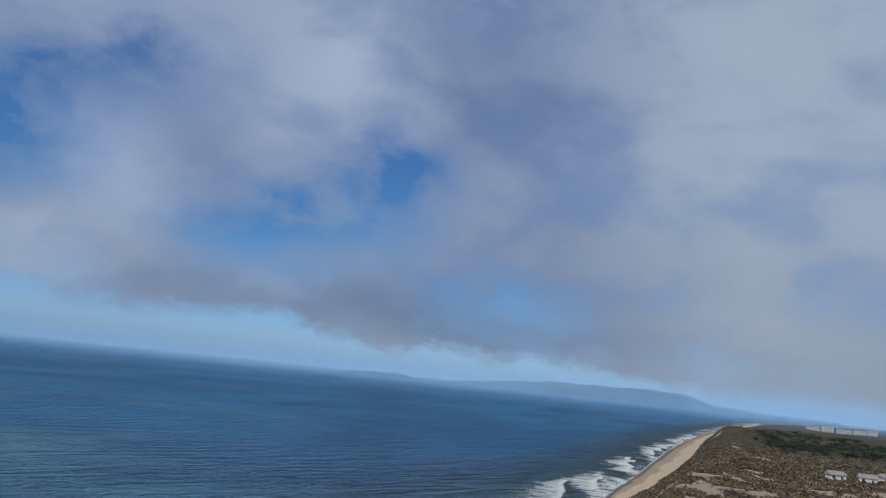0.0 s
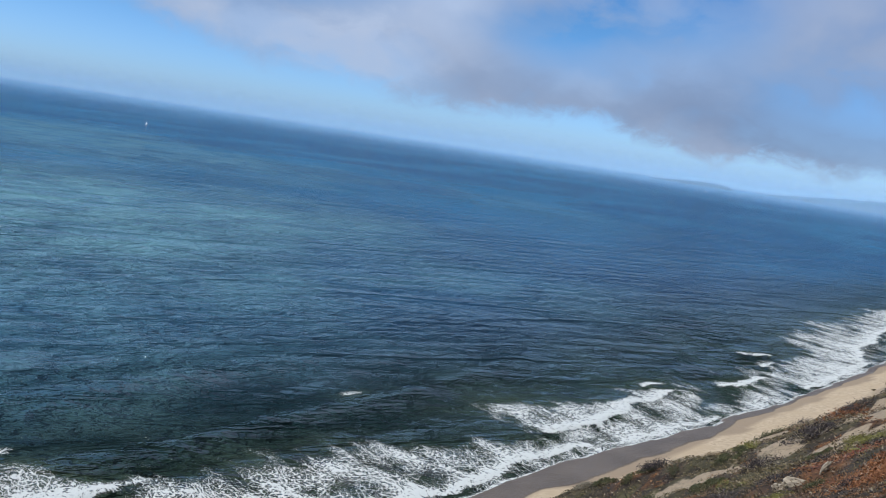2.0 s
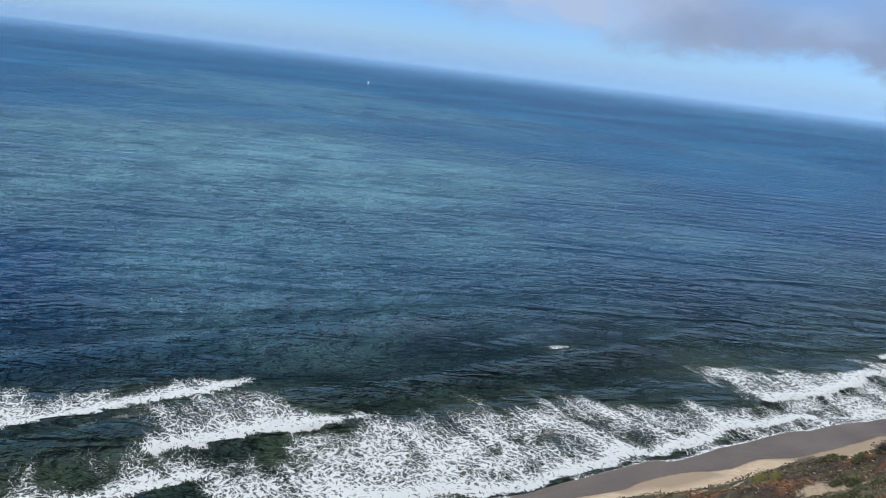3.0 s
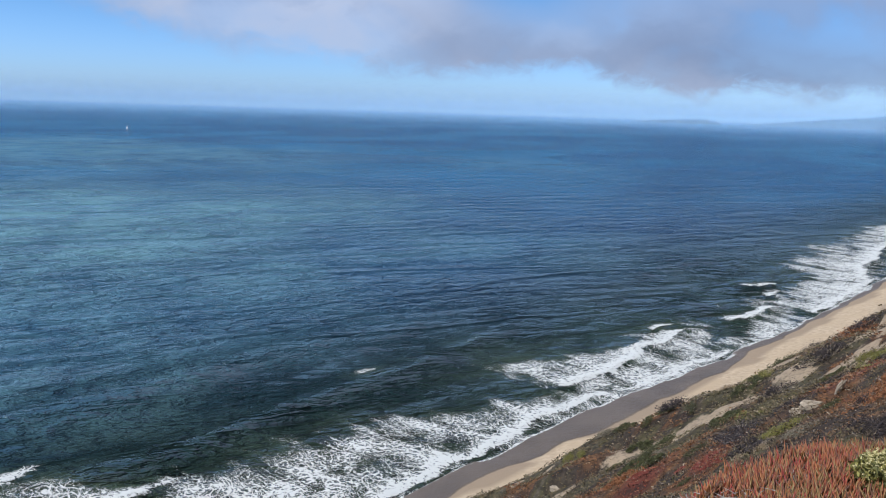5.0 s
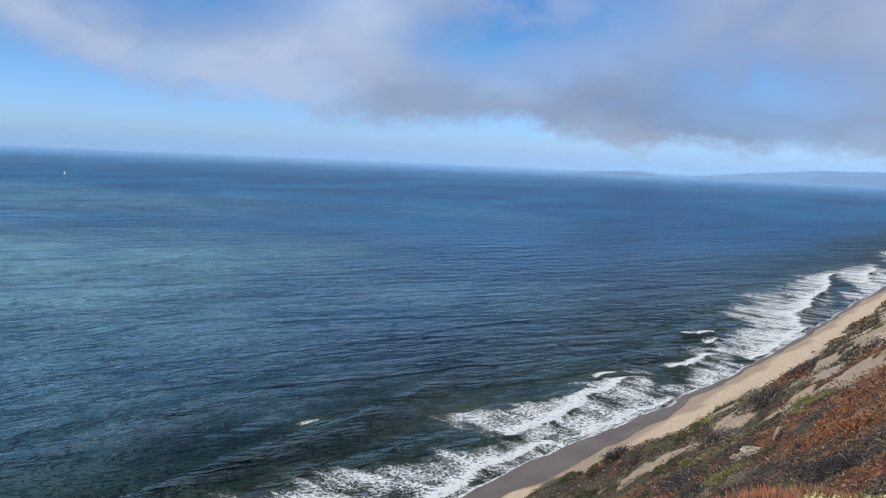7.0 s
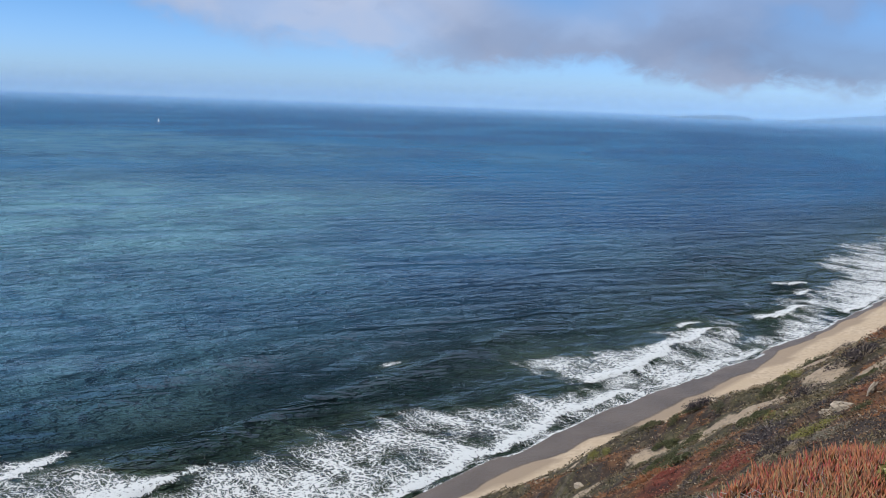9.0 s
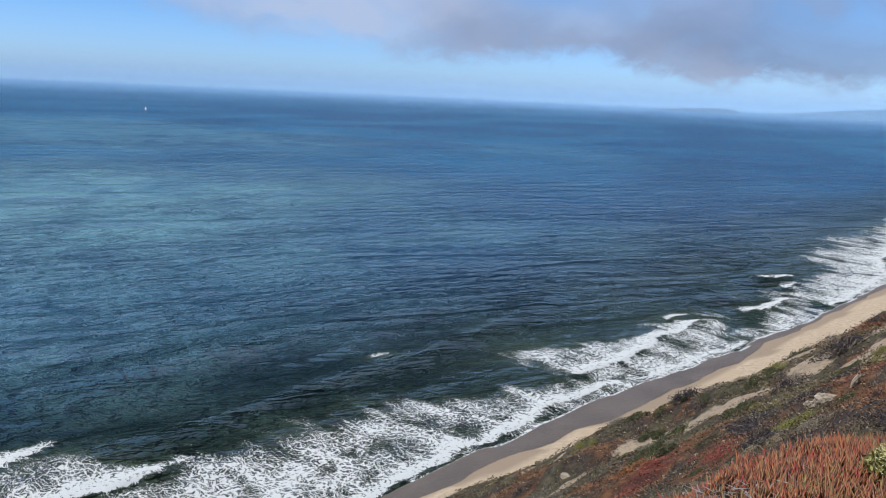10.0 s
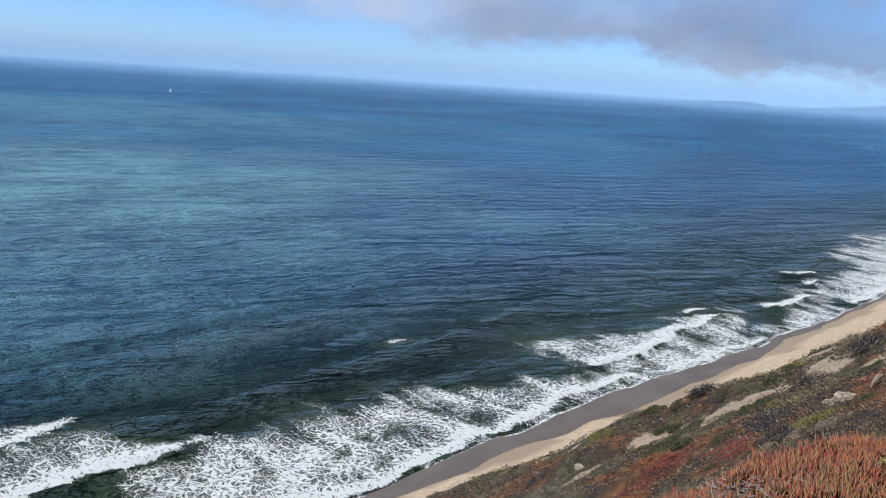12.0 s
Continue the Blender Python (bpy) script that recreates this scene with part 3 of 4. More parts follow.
def haze_material(name, amount, height):
    """Blue tint for a sheet that stands in for distant haze, leaning away from the land: see-through at the water,
    denser above it.
    """
    m = bpy.data.materials.new(name)
    m.use_nodes = True
    t = m.node_tree
    t.nodes.clear()
    xyz = node(t, "ShaderNodeSeparateXYZ")
    link(t, place_of(t), xyz.inputs[0])
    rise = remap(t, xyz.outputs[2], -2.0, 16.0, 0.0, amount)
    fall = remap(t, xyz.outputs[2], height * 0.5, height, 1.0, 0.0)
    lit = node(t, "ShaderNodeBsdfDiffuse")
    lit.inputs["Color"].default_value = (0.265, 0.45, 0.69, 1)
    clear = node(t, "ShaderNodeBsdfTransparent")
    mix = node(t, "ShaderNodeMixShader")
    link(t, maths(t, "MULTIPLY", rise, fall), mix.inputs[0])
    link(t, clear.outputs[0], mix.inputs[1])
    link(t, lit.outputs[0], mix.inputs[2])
    out = node(t, "ShaderNodeOutputMaterial")
    link(t, mix.outputs[0], out.inputs[0])
    return m


def stand_material():
    """Scrub whose colour goes by the stand that it grows in and varies shoot by shoot."""
    m, t, b = material("coastal_scrub", 0.75, 0.25)
    patch = attribute(t, "patch")
    rnd = node(t, "ShaderNodeNewGeometry").outputs["Random Per Island"]
    mix = maths(t, "ADD", patch, maths(t, "MULTIPLY", maths(t, "SUBTRACT", rnd, 0.5), 0.20))
    colour = plant_ramp(t, mix)
    colour = mixed(t, remap(t, maths(t, "FRACT", maths(t, "MULTIPLY", rnd, 7.31)), 0.0, 1.0, 0.0, 0.55, False), colour, (0.220, 0.155, 0.092))
    # a share of near-black shoots stands in for shaded gaps inside the scrub
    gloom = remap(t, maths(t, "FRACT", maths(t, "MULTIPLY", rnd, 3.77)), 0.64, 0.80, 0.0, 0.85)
    bleached = remap(t, maths(t, "FRACT", maths(t, "MULTIPLY", rnd, 11.3)), 0.90, 0.96, 0.0, 0.65)
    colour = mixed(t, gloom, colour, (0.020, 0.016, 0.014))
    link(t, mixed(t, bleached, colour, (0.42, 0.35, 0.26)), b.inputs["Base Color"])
    return m


def finger_material():
    """Fleshy ice-plant leaves: salmon to red at the tip, the base darkened to paint the shade between leaves."""
    m, t, b = material("ice_plant_leaf", 0.42, 0.5)
    along, patch = attribute(t, "along"), attribute(t, "patch")
    rnd = node(t, "ShaderNodeNewGeometry").outputs["Random Per Island"]
    other = maths(t, "FRACT", maths(t, "MULTIPLY", rnd, 13.7))
    # dark brown base colours carry the shade low in the mat
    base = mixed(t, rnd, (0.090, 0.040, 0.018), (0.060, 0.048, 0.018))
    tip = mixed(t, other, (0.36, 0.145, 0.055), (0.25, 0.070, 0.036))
    tip = mixed(t, remap(t, maths(t, "FRACT", maths(t, "MULTIPLY", rnd, 5.3)), 0.72, 0.8), tip, (0.26, 0.17, 0.07))
    pick = maths(t, "FRACT", maths(t, "MULTIPLY", rnd, 23.1))
    tip = mixed(t, remap(t, pick, 0.86, 0.90), tip, (0.27, 0.040, 0.030))
    tip = mixed(t, remap(t, pick, 0.24, 0.20), tip, (0.13, 0.055, 0.032))
    tip = mixed(t, remap(t, maths(t, "ADD", patch, maths(t, "MULTIPLY", rnd, 0.2)), 0.86, 1.05), tip, (0.42, 0.050, 0.050))
    tip = mixed(t, remap(t, maths(t, "ADD", patch, maths(t, "MULTIPLY", other, 0.3)), 0.50, 0.34), tip, (0.20, 0.150, 0.050))
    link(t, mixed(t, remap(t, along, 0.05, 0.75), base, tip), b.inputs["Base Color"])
    return m


def tuft_material(name, a, c, rough=0.6):
    m, t, b = material(name, rough, 0.3)
    rnd = node(t, "ShaderNodeNewGeometry").outputs["Random Per Island"]
    link(t, mixed(t, rnd, a, c), b.inputs["Base Color"])
    return m


GROUND, WATER, FOAM = ground_material(), water_material(), foam_material()


# ---- the ground, one sheet ----
def build_ground():
    xs, ys = graded(-420, 4400, -2, 0.35, 0.02), graded(-900, 4400, 2, 0.35, 0.02)
    x, y = np.meshgrid(xs, ys, indexing="ij")
    z = land_z(x, y)
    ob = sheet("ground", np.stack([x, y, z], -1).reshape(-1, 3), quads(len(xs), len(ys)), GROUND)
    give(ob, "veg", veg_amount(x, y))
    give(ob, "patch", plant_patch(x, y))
    give(ob, "slope", smooth(x - foot_x(y), 0.5, 5) * 0.85)
    rise = z + 1.1 * (fbm(x * 0.5, y, 16, 3, 141) - 0.5)
    dried = smooth(y, 140, 215)
    give(ob, "wet", 1 - smooth(rise, 1.4 - 1.0 * dried, 2.6 - 1.4 * dried))
    lobes = z + 1.3 * (fbm(x * 0.35, y, 22, 3, 147) - 0.5) + 0.5 * (np.abs(2 * fbm(x * 0.5, y, 9, 2, 149) - 1) - 0.3)
    give(ob, "damp", (1 - smooth(lobes, 2.36 - 0.75 * dried, 2.46 - 0.75 * dried)) * (1 - smooth(x - foot_x(y), -2, 1)))
    return tagged(ob, "sandy bluff and beach with patchy scrub", "ground", kind="structure")


def build_sea():
    xs, ys = graded(-4950, 900, -76, 0.6, 0.012), graded(-4950, 4950, 110, 0.8, 0.0145)
    x, y = np.meshgrid(xs, ys, indexing="ij")
    z = sea_z(x, y) + rim_lift(x, y)
    verts = np.stack([x, y, z], -1).reshape(-1, 3)
    faces = quads(len(xs), len(ys))
    r = np.hypot(verts[:, 0], verts[:, 1])
    off = (shore_x(y) - x).ravel()
    keep = (r[faces].max(1) < 4960) & (off[faces].max(1) > -12)
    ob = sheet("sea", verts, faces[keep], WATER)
    give(ob, "off", off)
    milk = np.zeros_like(x)
    for line, reach, thick in BREAKERS:
        ys = [p[1] for p in line]
        d = crest_at(line, y) - x
        long = np.interp(y, ys, reach)
        milk = np.maximum(milk, smooth(y, ys[0] - 8, ys[0] + 6) * (1 - smooth(y, ys[-1] - 6, ys[-1] + 10)) * smooth(d, -5, 1) * (1 - smooth(d, long * 0.5, long * 1.4 + 3)))
    stirred = smooth(fbm(x, y * 0.6, 30, 4, 147), 0.42, 0.62) * (1 - smooth(off.reshape(x.shape), 25, 80))
    give(ob, "milk", np.maximum(milk * 0.85, 0.32 * stirred))
    # ovals where reflected sky and sunlit water are painted brighter, some only greener
    lit_teal = np.zeros_like(x)
    for cx, cy, rx, ry, much in ((-400, 150, 270, 250, 1.0), (-200, 70, 110, 60, 0.6), (-900, 380, 460, 320, 0.6), (-165, 290, 60, 80, 0.3), (-520, 700, 260, 120, 0.2)):
        lit_teal = np.maximum(lit_teal, much * (1 - smooth(np.hypot((x - cx) / rx, (y - cy) / ry) + 0.6 * (fbm(x, y, 70, 3, 143) - 0.5), 0.2, 1.1)))
    give(ob, "lit_teal", lit_teal)
    tagged(ob, "dark blue sea with low swells and ripples", "water", kind="structure")
    cover, owner = foam_cover(x, y)
    cover, owner = cover.ravel(), owner.ravel()
    lift = verts.copy()
    lift[:, 2] += 0.05 + 0.5 * np.clip(cover - 0.8, 0, 0.4) * fbm(verts[:, 0], verts[:, 1], 1.6, 2, 151)
    face_cover = cover[faces].max(1)
    face_owner = owner[faces[:, 0]]
    def foam_piece(name, pick):
        used, inverse = np.unique(pick, return_inverse=True)
        foam = sheet(name, lift[used], inverse.reshape(-1, 4), FOAM)
        give(foam, "cover", cover[used])
        return foam

    for k in range(-1, len(BREAKERS)):
        mine = (face_cover > 0.12) & (face_owner == k)
        if k < 0:
            tagged(foam_piece("shore_foam", faces[mine]), "thin white wash along the water's edge", "sea foam", kind="stuff")
            continue
        wave = tagged(new("breaking_wave"), "white broken wave trailing lacy foam on the sea", "wave", "breaking waves")
        high = face_cover > BREAKERS[k][2] + 0.06
        for name, pick in (("crest", mine & high), ("foam_trail", mine & ~high)):
            if pick.any():
                tagged(foam_piece(name, faces[pick]), kind="stuff" if name == "foam_trail" else "").parent = wave


build_ground()
build_sea()


# ---- far hills across the water, haze sheets ----
HILLS = plain("far_hillside", (0.030, 0.048, 0.055), 0.95, 0.3, 0.01)


def far_hill(name, table, distance, depth, label):
    """A long hill seen across the bay: rows of bearing (degrees left of the coast line) and crest height."""
    bearings = [r[0] for r in table]
    crest = [r[1] for r in table]
    a = np.linspace(bearings[0], bearings[-1], 160)
    v = np.linspace(0, 1, 14)
    A, V = np.meshgrid(a, v, indexing="ij")
    tall = np.interp(-A, [-b for b in bearings], crest)
    tall = tall + 5 * (fbm(A * 60, V * 0, 25, 4, 161) - 0.5)
    R = distance + depth * (V - 0.5)
    shape = np.sin(np.pi * np.clip(V * 0.5 / 0.6, 0, 1)) ** 0.8
    rough = (fbm(A * 75, V * 400, 90, 4, 171) - 0.5) * 22 * np.sin(np.pi * V)
    z = tall * shape + rough * 0.5 * (V < 0.55) - 4
    x, y = -np.sin(np.radians(A)) * R, np.cos(np.radians(A)) * R
    ob = sheet(name, np.stack([x, y, z], -1).reshape(-1, 3), quads(len(a), len(v)), HILLS)
    return tagged(ob, label, "hill", kind="structure")


far_hill("headland", [(29.5, 2), (28.2, 14), (26.6, 24), (24.5, 36), (22.5, 43), (21.6, 36), (21.0, 15), (20.4, 3)], 4560, 300,
         "low hazy headland across the water")
far_hill("hill_range", [(21.4, 8), (20.4, 18), (18.4, 30), (14.3, 64), (12.0, 80), (11.5, 87), (8.3, 91), (4.4, 98), (1.8, 90), (0.0, 44), (-2.6, 33), (-4.7, 20), (-12, 15)],
         4660, 340, "hazy blue hills across the bay")


def haze_sheet(distance, amount, height):
    a = np.radians(np.linspace(-40, 130, 120))
    low = np.stack([-np.sin(a) * distance, np.cos(a) * distance, a * 0 - 2], -1)
    high = low * (1 + 1.7 * height / distance, 1 + 1.7 * height / distance, 1) + (0, 0, height)
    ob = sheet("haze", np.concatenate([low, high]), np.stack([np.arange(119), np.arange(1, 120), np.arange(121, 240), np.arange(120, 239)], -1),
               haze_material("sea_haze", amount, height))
    ob.visible_shadow = False
    return tagged(ob, "tinted sheet standing in for pale blue haze low over the horizon", "haze", kind="structure")


# added tinted sheets, one behind another, build up the haze of distance
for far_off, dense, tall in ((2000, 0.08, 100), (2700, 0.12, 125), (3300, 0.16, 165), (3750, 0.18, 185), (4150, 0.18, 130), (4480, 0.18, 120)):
    haze_sheet(far_off, dense, tall)


# ---- plants of the bluff ----
def shoots(name, base, heading, lean, long, wide, mat, patch=None, rings=3, bend=0.4, twist=None):
    """Many three-sided tapering leaves in one mesh. All arguments are arrays of one entry a leaf."""
    n = len(base)
    up = np.stack([np.sin(lean) * np.cos(heading), np.sin(lean) * np.sin(heading), np.cos(lean)], -1)
    side = np.stack([-np.sin(heading), np.cos(heading), 0 * heading], -1)
    third = np.cross(up, side)
    spin = np.random.rand(n) * 6.283 if twist is None else twist
    parts, along = [], []
    for k in range(rings):
        f = k / rings
        r = wide * (1 - 0.55 * f ** 2) if rings > 1 else wide
        sag = np.stack([np.cos(heading), np.sin(heading), -0.3 + 0 * heading], -1) * (bend * long * f * f)[:, None] if rings > 1 else 0
        centre = base + up * (long * f)[:, None] + sag
        for j in range(3):
            a = spin + j * 2.0944
            parts.append(centre + side * (r * np.cos(a))[:, None] + third * (r * np.sin(a))[:, None])
            along.append(np.full(n, f))
    tip = base + up * long[:, None] + (np.stack([np.cos(heading), np.sin(heading), -0.3 + 0 * heading], -1) * (bend * long)[:, None] if rings > 1 else 0)
    parts.append(tip)
    along.append(np.ones(n))
    m = 3 * rings + 1
    verts = np.stack(parts, 1).reshape(-1, 3)
    tris = []
    for k in range(rings - 1):
        for j in range(3):
            a, b, c, d = k * 3 + j, k * 3 + (j + 1) % 3, k * 3 + 3 + (j + 1) % 3, k * 3 + 3 + j
            tris += [(a, b, c), (a, c, d)]
    for j in range(3):
        tris.append(((rings - 1) * 3 + j, (rings - 1) * 3 + (j + 1) % 3, m - 1))
    faces = (np.arange(n) * m)[:, None, None] + np.array(tris)[None]
    ob = sheet(name, verts, faces.reshape(-1, 3), mat, rings > 1)
    give(ob, "along", np.stack(along, 1))
    if patch is not None:
        give(ob, "patch", np.repeat(patch, m))
    return ob


SCRUB, FINGER = stand_material(), finger_material()


def flakes(name, centres, size, mat, tilt=0.9, corners=4):
    """Small pointed four-cornered leaves at random turns, in one mesh."""
    n = len(centres)
    a, b, c = np.random.rand(n) * 6.283, np.random.normal(0, tilt, n), np.random.rand(n) * 6.283
    u = np.stack([np.cos(a) * np.cos(b), np.sin(a) * np.cos(b), np.sin(b)], -1)
    v = np.cross(u, np.stack([np.cos(c), np.sin(c), 0.6 + 0 * c], -1))
    v /= np.linalg.norm(v, axis=1)[:, None] + 1e-6
    s = np.asarray(size)[:, None]
    rim = [centres - u * s, centres + v * s * 0.42, centres + u * s, centres - v * s * 0.42]
    if corners == 3:
        rim = [centres - u * s - v * s * 0.5, centres - u * s + v * s * 0.5, centres + u * s]
    return sheet(name, np.stack(rim, 1).reshape(-1, 3), np.arange(corners * n).reshape(-1, corners), mat, False)


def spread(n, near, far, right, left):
    """Places round the camera's spot, thinner the further off, between two bearings (degrees left of north)."""
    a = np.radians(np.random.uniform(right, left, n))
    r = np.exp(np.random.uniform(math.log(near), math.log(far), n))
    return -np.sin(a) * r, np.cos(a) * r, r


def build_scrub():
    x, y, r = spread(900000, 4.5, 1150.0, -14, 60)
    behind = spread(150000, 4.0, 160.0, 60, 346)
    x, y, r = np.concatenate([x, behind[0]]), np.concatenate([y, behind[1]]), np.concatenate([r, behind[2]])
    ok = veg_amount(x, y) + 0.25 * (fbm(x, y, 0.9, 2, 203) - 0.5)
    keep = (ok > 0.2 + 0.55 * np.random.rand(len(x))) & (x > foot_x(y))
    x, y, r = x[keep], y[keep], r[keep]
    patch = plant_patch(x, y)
    # leaves grow with distance from the camera's spot as they thin out
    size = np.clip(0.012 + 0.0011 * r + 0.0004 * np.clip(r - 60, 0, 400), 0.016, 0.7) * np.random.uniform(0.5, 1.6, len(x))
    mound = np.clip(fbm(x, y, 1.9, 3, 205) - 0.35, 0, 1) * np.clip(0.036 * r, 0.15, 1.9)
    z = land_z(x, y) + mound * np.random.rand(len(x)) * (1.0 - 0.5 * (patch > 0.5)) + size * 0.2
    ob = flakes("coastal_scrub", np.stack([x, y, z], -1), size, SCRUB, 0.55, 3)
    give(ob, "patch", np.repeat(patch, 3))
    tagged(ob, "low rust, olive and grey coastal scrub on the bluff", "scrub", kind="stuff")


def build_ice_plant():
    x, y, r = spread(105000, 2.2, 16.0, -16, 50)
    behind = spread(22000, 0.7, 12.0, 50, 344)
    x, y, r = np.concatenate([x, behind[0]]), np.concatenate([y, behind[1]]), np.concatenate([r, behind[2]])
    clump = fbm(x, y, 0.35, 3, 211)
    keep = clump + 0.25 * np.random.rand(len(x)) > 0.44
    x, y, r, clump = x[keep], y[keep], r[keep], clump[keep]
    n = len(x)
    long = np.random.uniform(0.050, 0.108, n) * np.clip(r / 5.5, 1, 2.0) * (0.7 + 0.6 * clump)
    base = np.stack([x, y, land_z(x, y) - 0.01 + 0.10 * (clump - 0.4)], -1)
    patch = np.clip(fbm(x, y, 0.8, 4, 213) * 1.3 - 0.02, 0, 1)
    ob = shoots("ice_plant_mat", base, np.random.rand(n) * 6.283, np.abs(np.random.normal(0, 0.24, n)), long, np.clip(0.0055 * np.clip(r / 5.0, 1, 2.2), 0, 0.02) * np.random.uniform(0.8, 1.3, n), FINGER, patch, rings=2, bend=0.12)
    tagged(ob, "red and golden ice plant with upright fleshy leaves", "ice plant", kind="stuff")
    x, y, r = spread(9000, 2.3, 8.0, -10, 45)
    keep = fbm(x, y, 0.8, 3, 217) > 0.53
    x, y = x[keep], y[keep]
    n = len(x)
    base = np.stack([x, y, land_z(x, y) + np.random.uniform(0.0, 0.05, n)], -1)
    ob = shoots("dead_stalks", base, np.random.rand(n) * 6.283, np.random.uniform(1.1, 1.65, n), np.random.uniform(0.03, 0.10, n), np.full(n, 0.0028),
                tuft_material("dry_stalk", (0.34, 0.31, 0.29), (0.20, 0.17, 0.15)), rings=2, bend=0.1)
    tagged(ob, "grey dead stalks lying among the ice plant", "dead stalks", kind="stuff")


build_scrub()
build_ice_plant()

BARK = plain("shrub_bark", (0.12, 0.085, 0.06), 0.9, 0.3, 20)
BUSH_LEAF = tuft_material("bush_leaf", (0.27, 0.245, 0.070), (0.095, 0.100, 0.036))
BUSH_DARK = tuft_material("dark_bush_leaf", (0.120, 0.125, 0.052), (0.038, 0.044, 0.022))
FLOWER = tuft_material("cream_flower", (0.72, 0.63, 0.36), (0.54, 0.48, 0.20))


def child(ob, parent, label=""):
    ob.parent = parent
    if label:
        ob["label"] = label
    return ob


def bush(name, x, y, wide, deep, high, leaves, flowers, leaf_mat, label, leaf_size):
    """A low rounded bush on the ground: stems, a broken crown of small leaves, flower heads on top."""
    z = float(land_z(x, y))
    top = new(name)
    top.location = (x, y, z)
    tagged(top, label, "bush", "bushes on the bluff")
    lumps = np.random.uniform(-0.8, 0.8, (max(7, leaves // 260), 2))
    lumps = lumps[np.hypot(lumps[:, 0], lumps[:, 1]) < 0.9]
    pick = lumps[np.random.randint(0, len(lumps), leaves)]
    ball = np.random.normal(0, 1, (leaves, 3))
    ball /= np.linalg.norm(ball, axis=1)[:, None]
    radius = 0.30 * np.random.rand(leaves) ** 0.4
    c = np.stack([(pick[:, 0] + ball[:, 0] * radius) * wide, (pick[:, 1] + ball[:, 1] * radius) * deep,
                  high * (0.55 * np.sqrt(np.clip(1 - (pick ** 2).sum(1), 0.05, 1)) + 0.1) + ball[:, 2] * radius * high * 1.5], -1)
    fall = land_z(x + c[:, 0], y + c[:, 1]) - z
    c[:, 2] = np.maximum(c[:, 2], 0.02) + fall
    child(flakes("foliage", c, np.random.uniform(0.6, 1.3, leaves) * leaf_size, leaf_mat), top)
    if flowers:
        best = c[np.argsort(-(c[:, 2] - fall) + np.random.rand(leaves) * high * 0.5)[:flowers]]
        heads = np.repeat(best, 5, axis=0) + np.random.normal(0, leaf_size * 0.35, (len(best) * 5, 3)) + (0, 0, leaf_size * 0.6)
        tagged(child(flakes("flower_head", heads, np.full(len(heads), leaf_size * 0.36), FLOWER, 0.6), top, "clusters of small cream flowers"), kind="stuff")
    for k in range(6):
        q = lumps[k % len(lumps)]
        base = np.array([[q[0] * wide * 0.25, q[1] * deep * 0.25, 0.0]])
        stem = shoots("stem", base, np.array([math.atan2(q[1], q[0])]), np.array([0.7]), np.array([high * 0.9]), np.array([max(0.006, high * 0.02)]), BARK, rings=3, bend=0.1)
        child(stem, top)
    return top


def bushes():
    def at(bearing, r):
        return -math.sin(math.radians(bearing)) * r, math.cos(math.radians(bearing)) * r
    for bearing, r, w, h, dark in ((6.3, 3.75, 0.30, 0.17, 0), (3.6, 4.15, 0.32, 0.20, 0), (3.4, 3.5, 0.32, 0.16, 0), (0.2, 3.9, 0.34, 0.19, 1), (-2.6, 4.4, 0.38, 0.24, 0), (-4.5, 3.7, 0.36, 0.22, 1), (-7, 4.8, 0.45, 0.3, 1)):
        x, y = at(bearing, r)
        bush("flowering_bush", x, y, w, w * 0.9, h, 6500, 620 if not dark else 260, BUSH_DARK if dark else BUSH_LEAF,
             "low olive bush with cream flowers among ice plant" if not dark else "dark green low bush with a few cream flowers", 0.014)
    for x, y, w, h in ((-29.4, 63.6, 1.1, 0.9), (-25.8, 54.4, 1.3, 0.9), (-19.9, 58.2, 1.2, 0.8), (-21.7, 47.7, 1.3, 0.9), (-27.2, 63.4, 1.1, 0.8), (-24.2, 75.3, 1.5, 0.9), (-29.5, 59.0, 1.0, 0.7), (-33, 75, 1.8, 1.0), (-22, 47, 1.0, 0.6), (-38, 78, 1.6, 0.9), (-44, 90, 2.2, 1.1),
                       (-15, 66, 1.2, 0.6), (-19, 85, 1.8, 0.9), (-48, 120, 2.6, 1.3), (-44, 140, 2.4, 1.2), (-36, 118, 2.2, 1.1), (-49, 165, 2.8, 1.4)):
        bush("shrub", x, y, w, w * 1.3, h * 0.62, 3600, 0, BUSH_DARK, "dark green rounded shrub on the sandy bluff", 0.062)


bushes()

TWIG = tuft_material("bleached_twig", (0.40, 0.34, 0.27), (0.22, 0.18, 0.14))
KINDS = {
    "dead": (tuft_material("dead_brush_leaf", (0.080, 0.064, 0.064), (0.018, 0.015, 0.017)), "dead purple-grey brush on the bluff", 0.9),
    "sage": (tuft_material("sage_leaf", (0.26, 0.225, 0.165), (0.125, 0.112, 0.082)), "grey-green sage brush on the bluff", 0.8),
    "olive": (tuft_material("olive_leaf", (0.26, 0.235, 0.065), (0.13, 0.135, 0.045)), "yellow-green low shrub on the bluff", 0.8),
    "green": (tuft_material("green_leaf", (0.105, 0.105, 0.045), (0.034, 0.038, 0.020)), "dark green low shrub on the bluff", 0.9),
    "rust": (tuft_material("rust_leaf", (0.30, 0.130, 0.055), (0.18, 0.075, 0.038)), "rust-orange ice plant mound on the bluff", 0.35),
    "crimson": (tuft_material("crimson_leaf", (0.29, 0.075, 0.055), (0.18, 0.055, 0.042)), "crimson ice plant mound on the bluff", 0.35),
    "straw": (tuft_material("straw_leaf", (0.40, 0.315, 0.21), (0.22, 0.165, 0.11)), "straw-coloured dry brush on the bluff", 0.6),
}


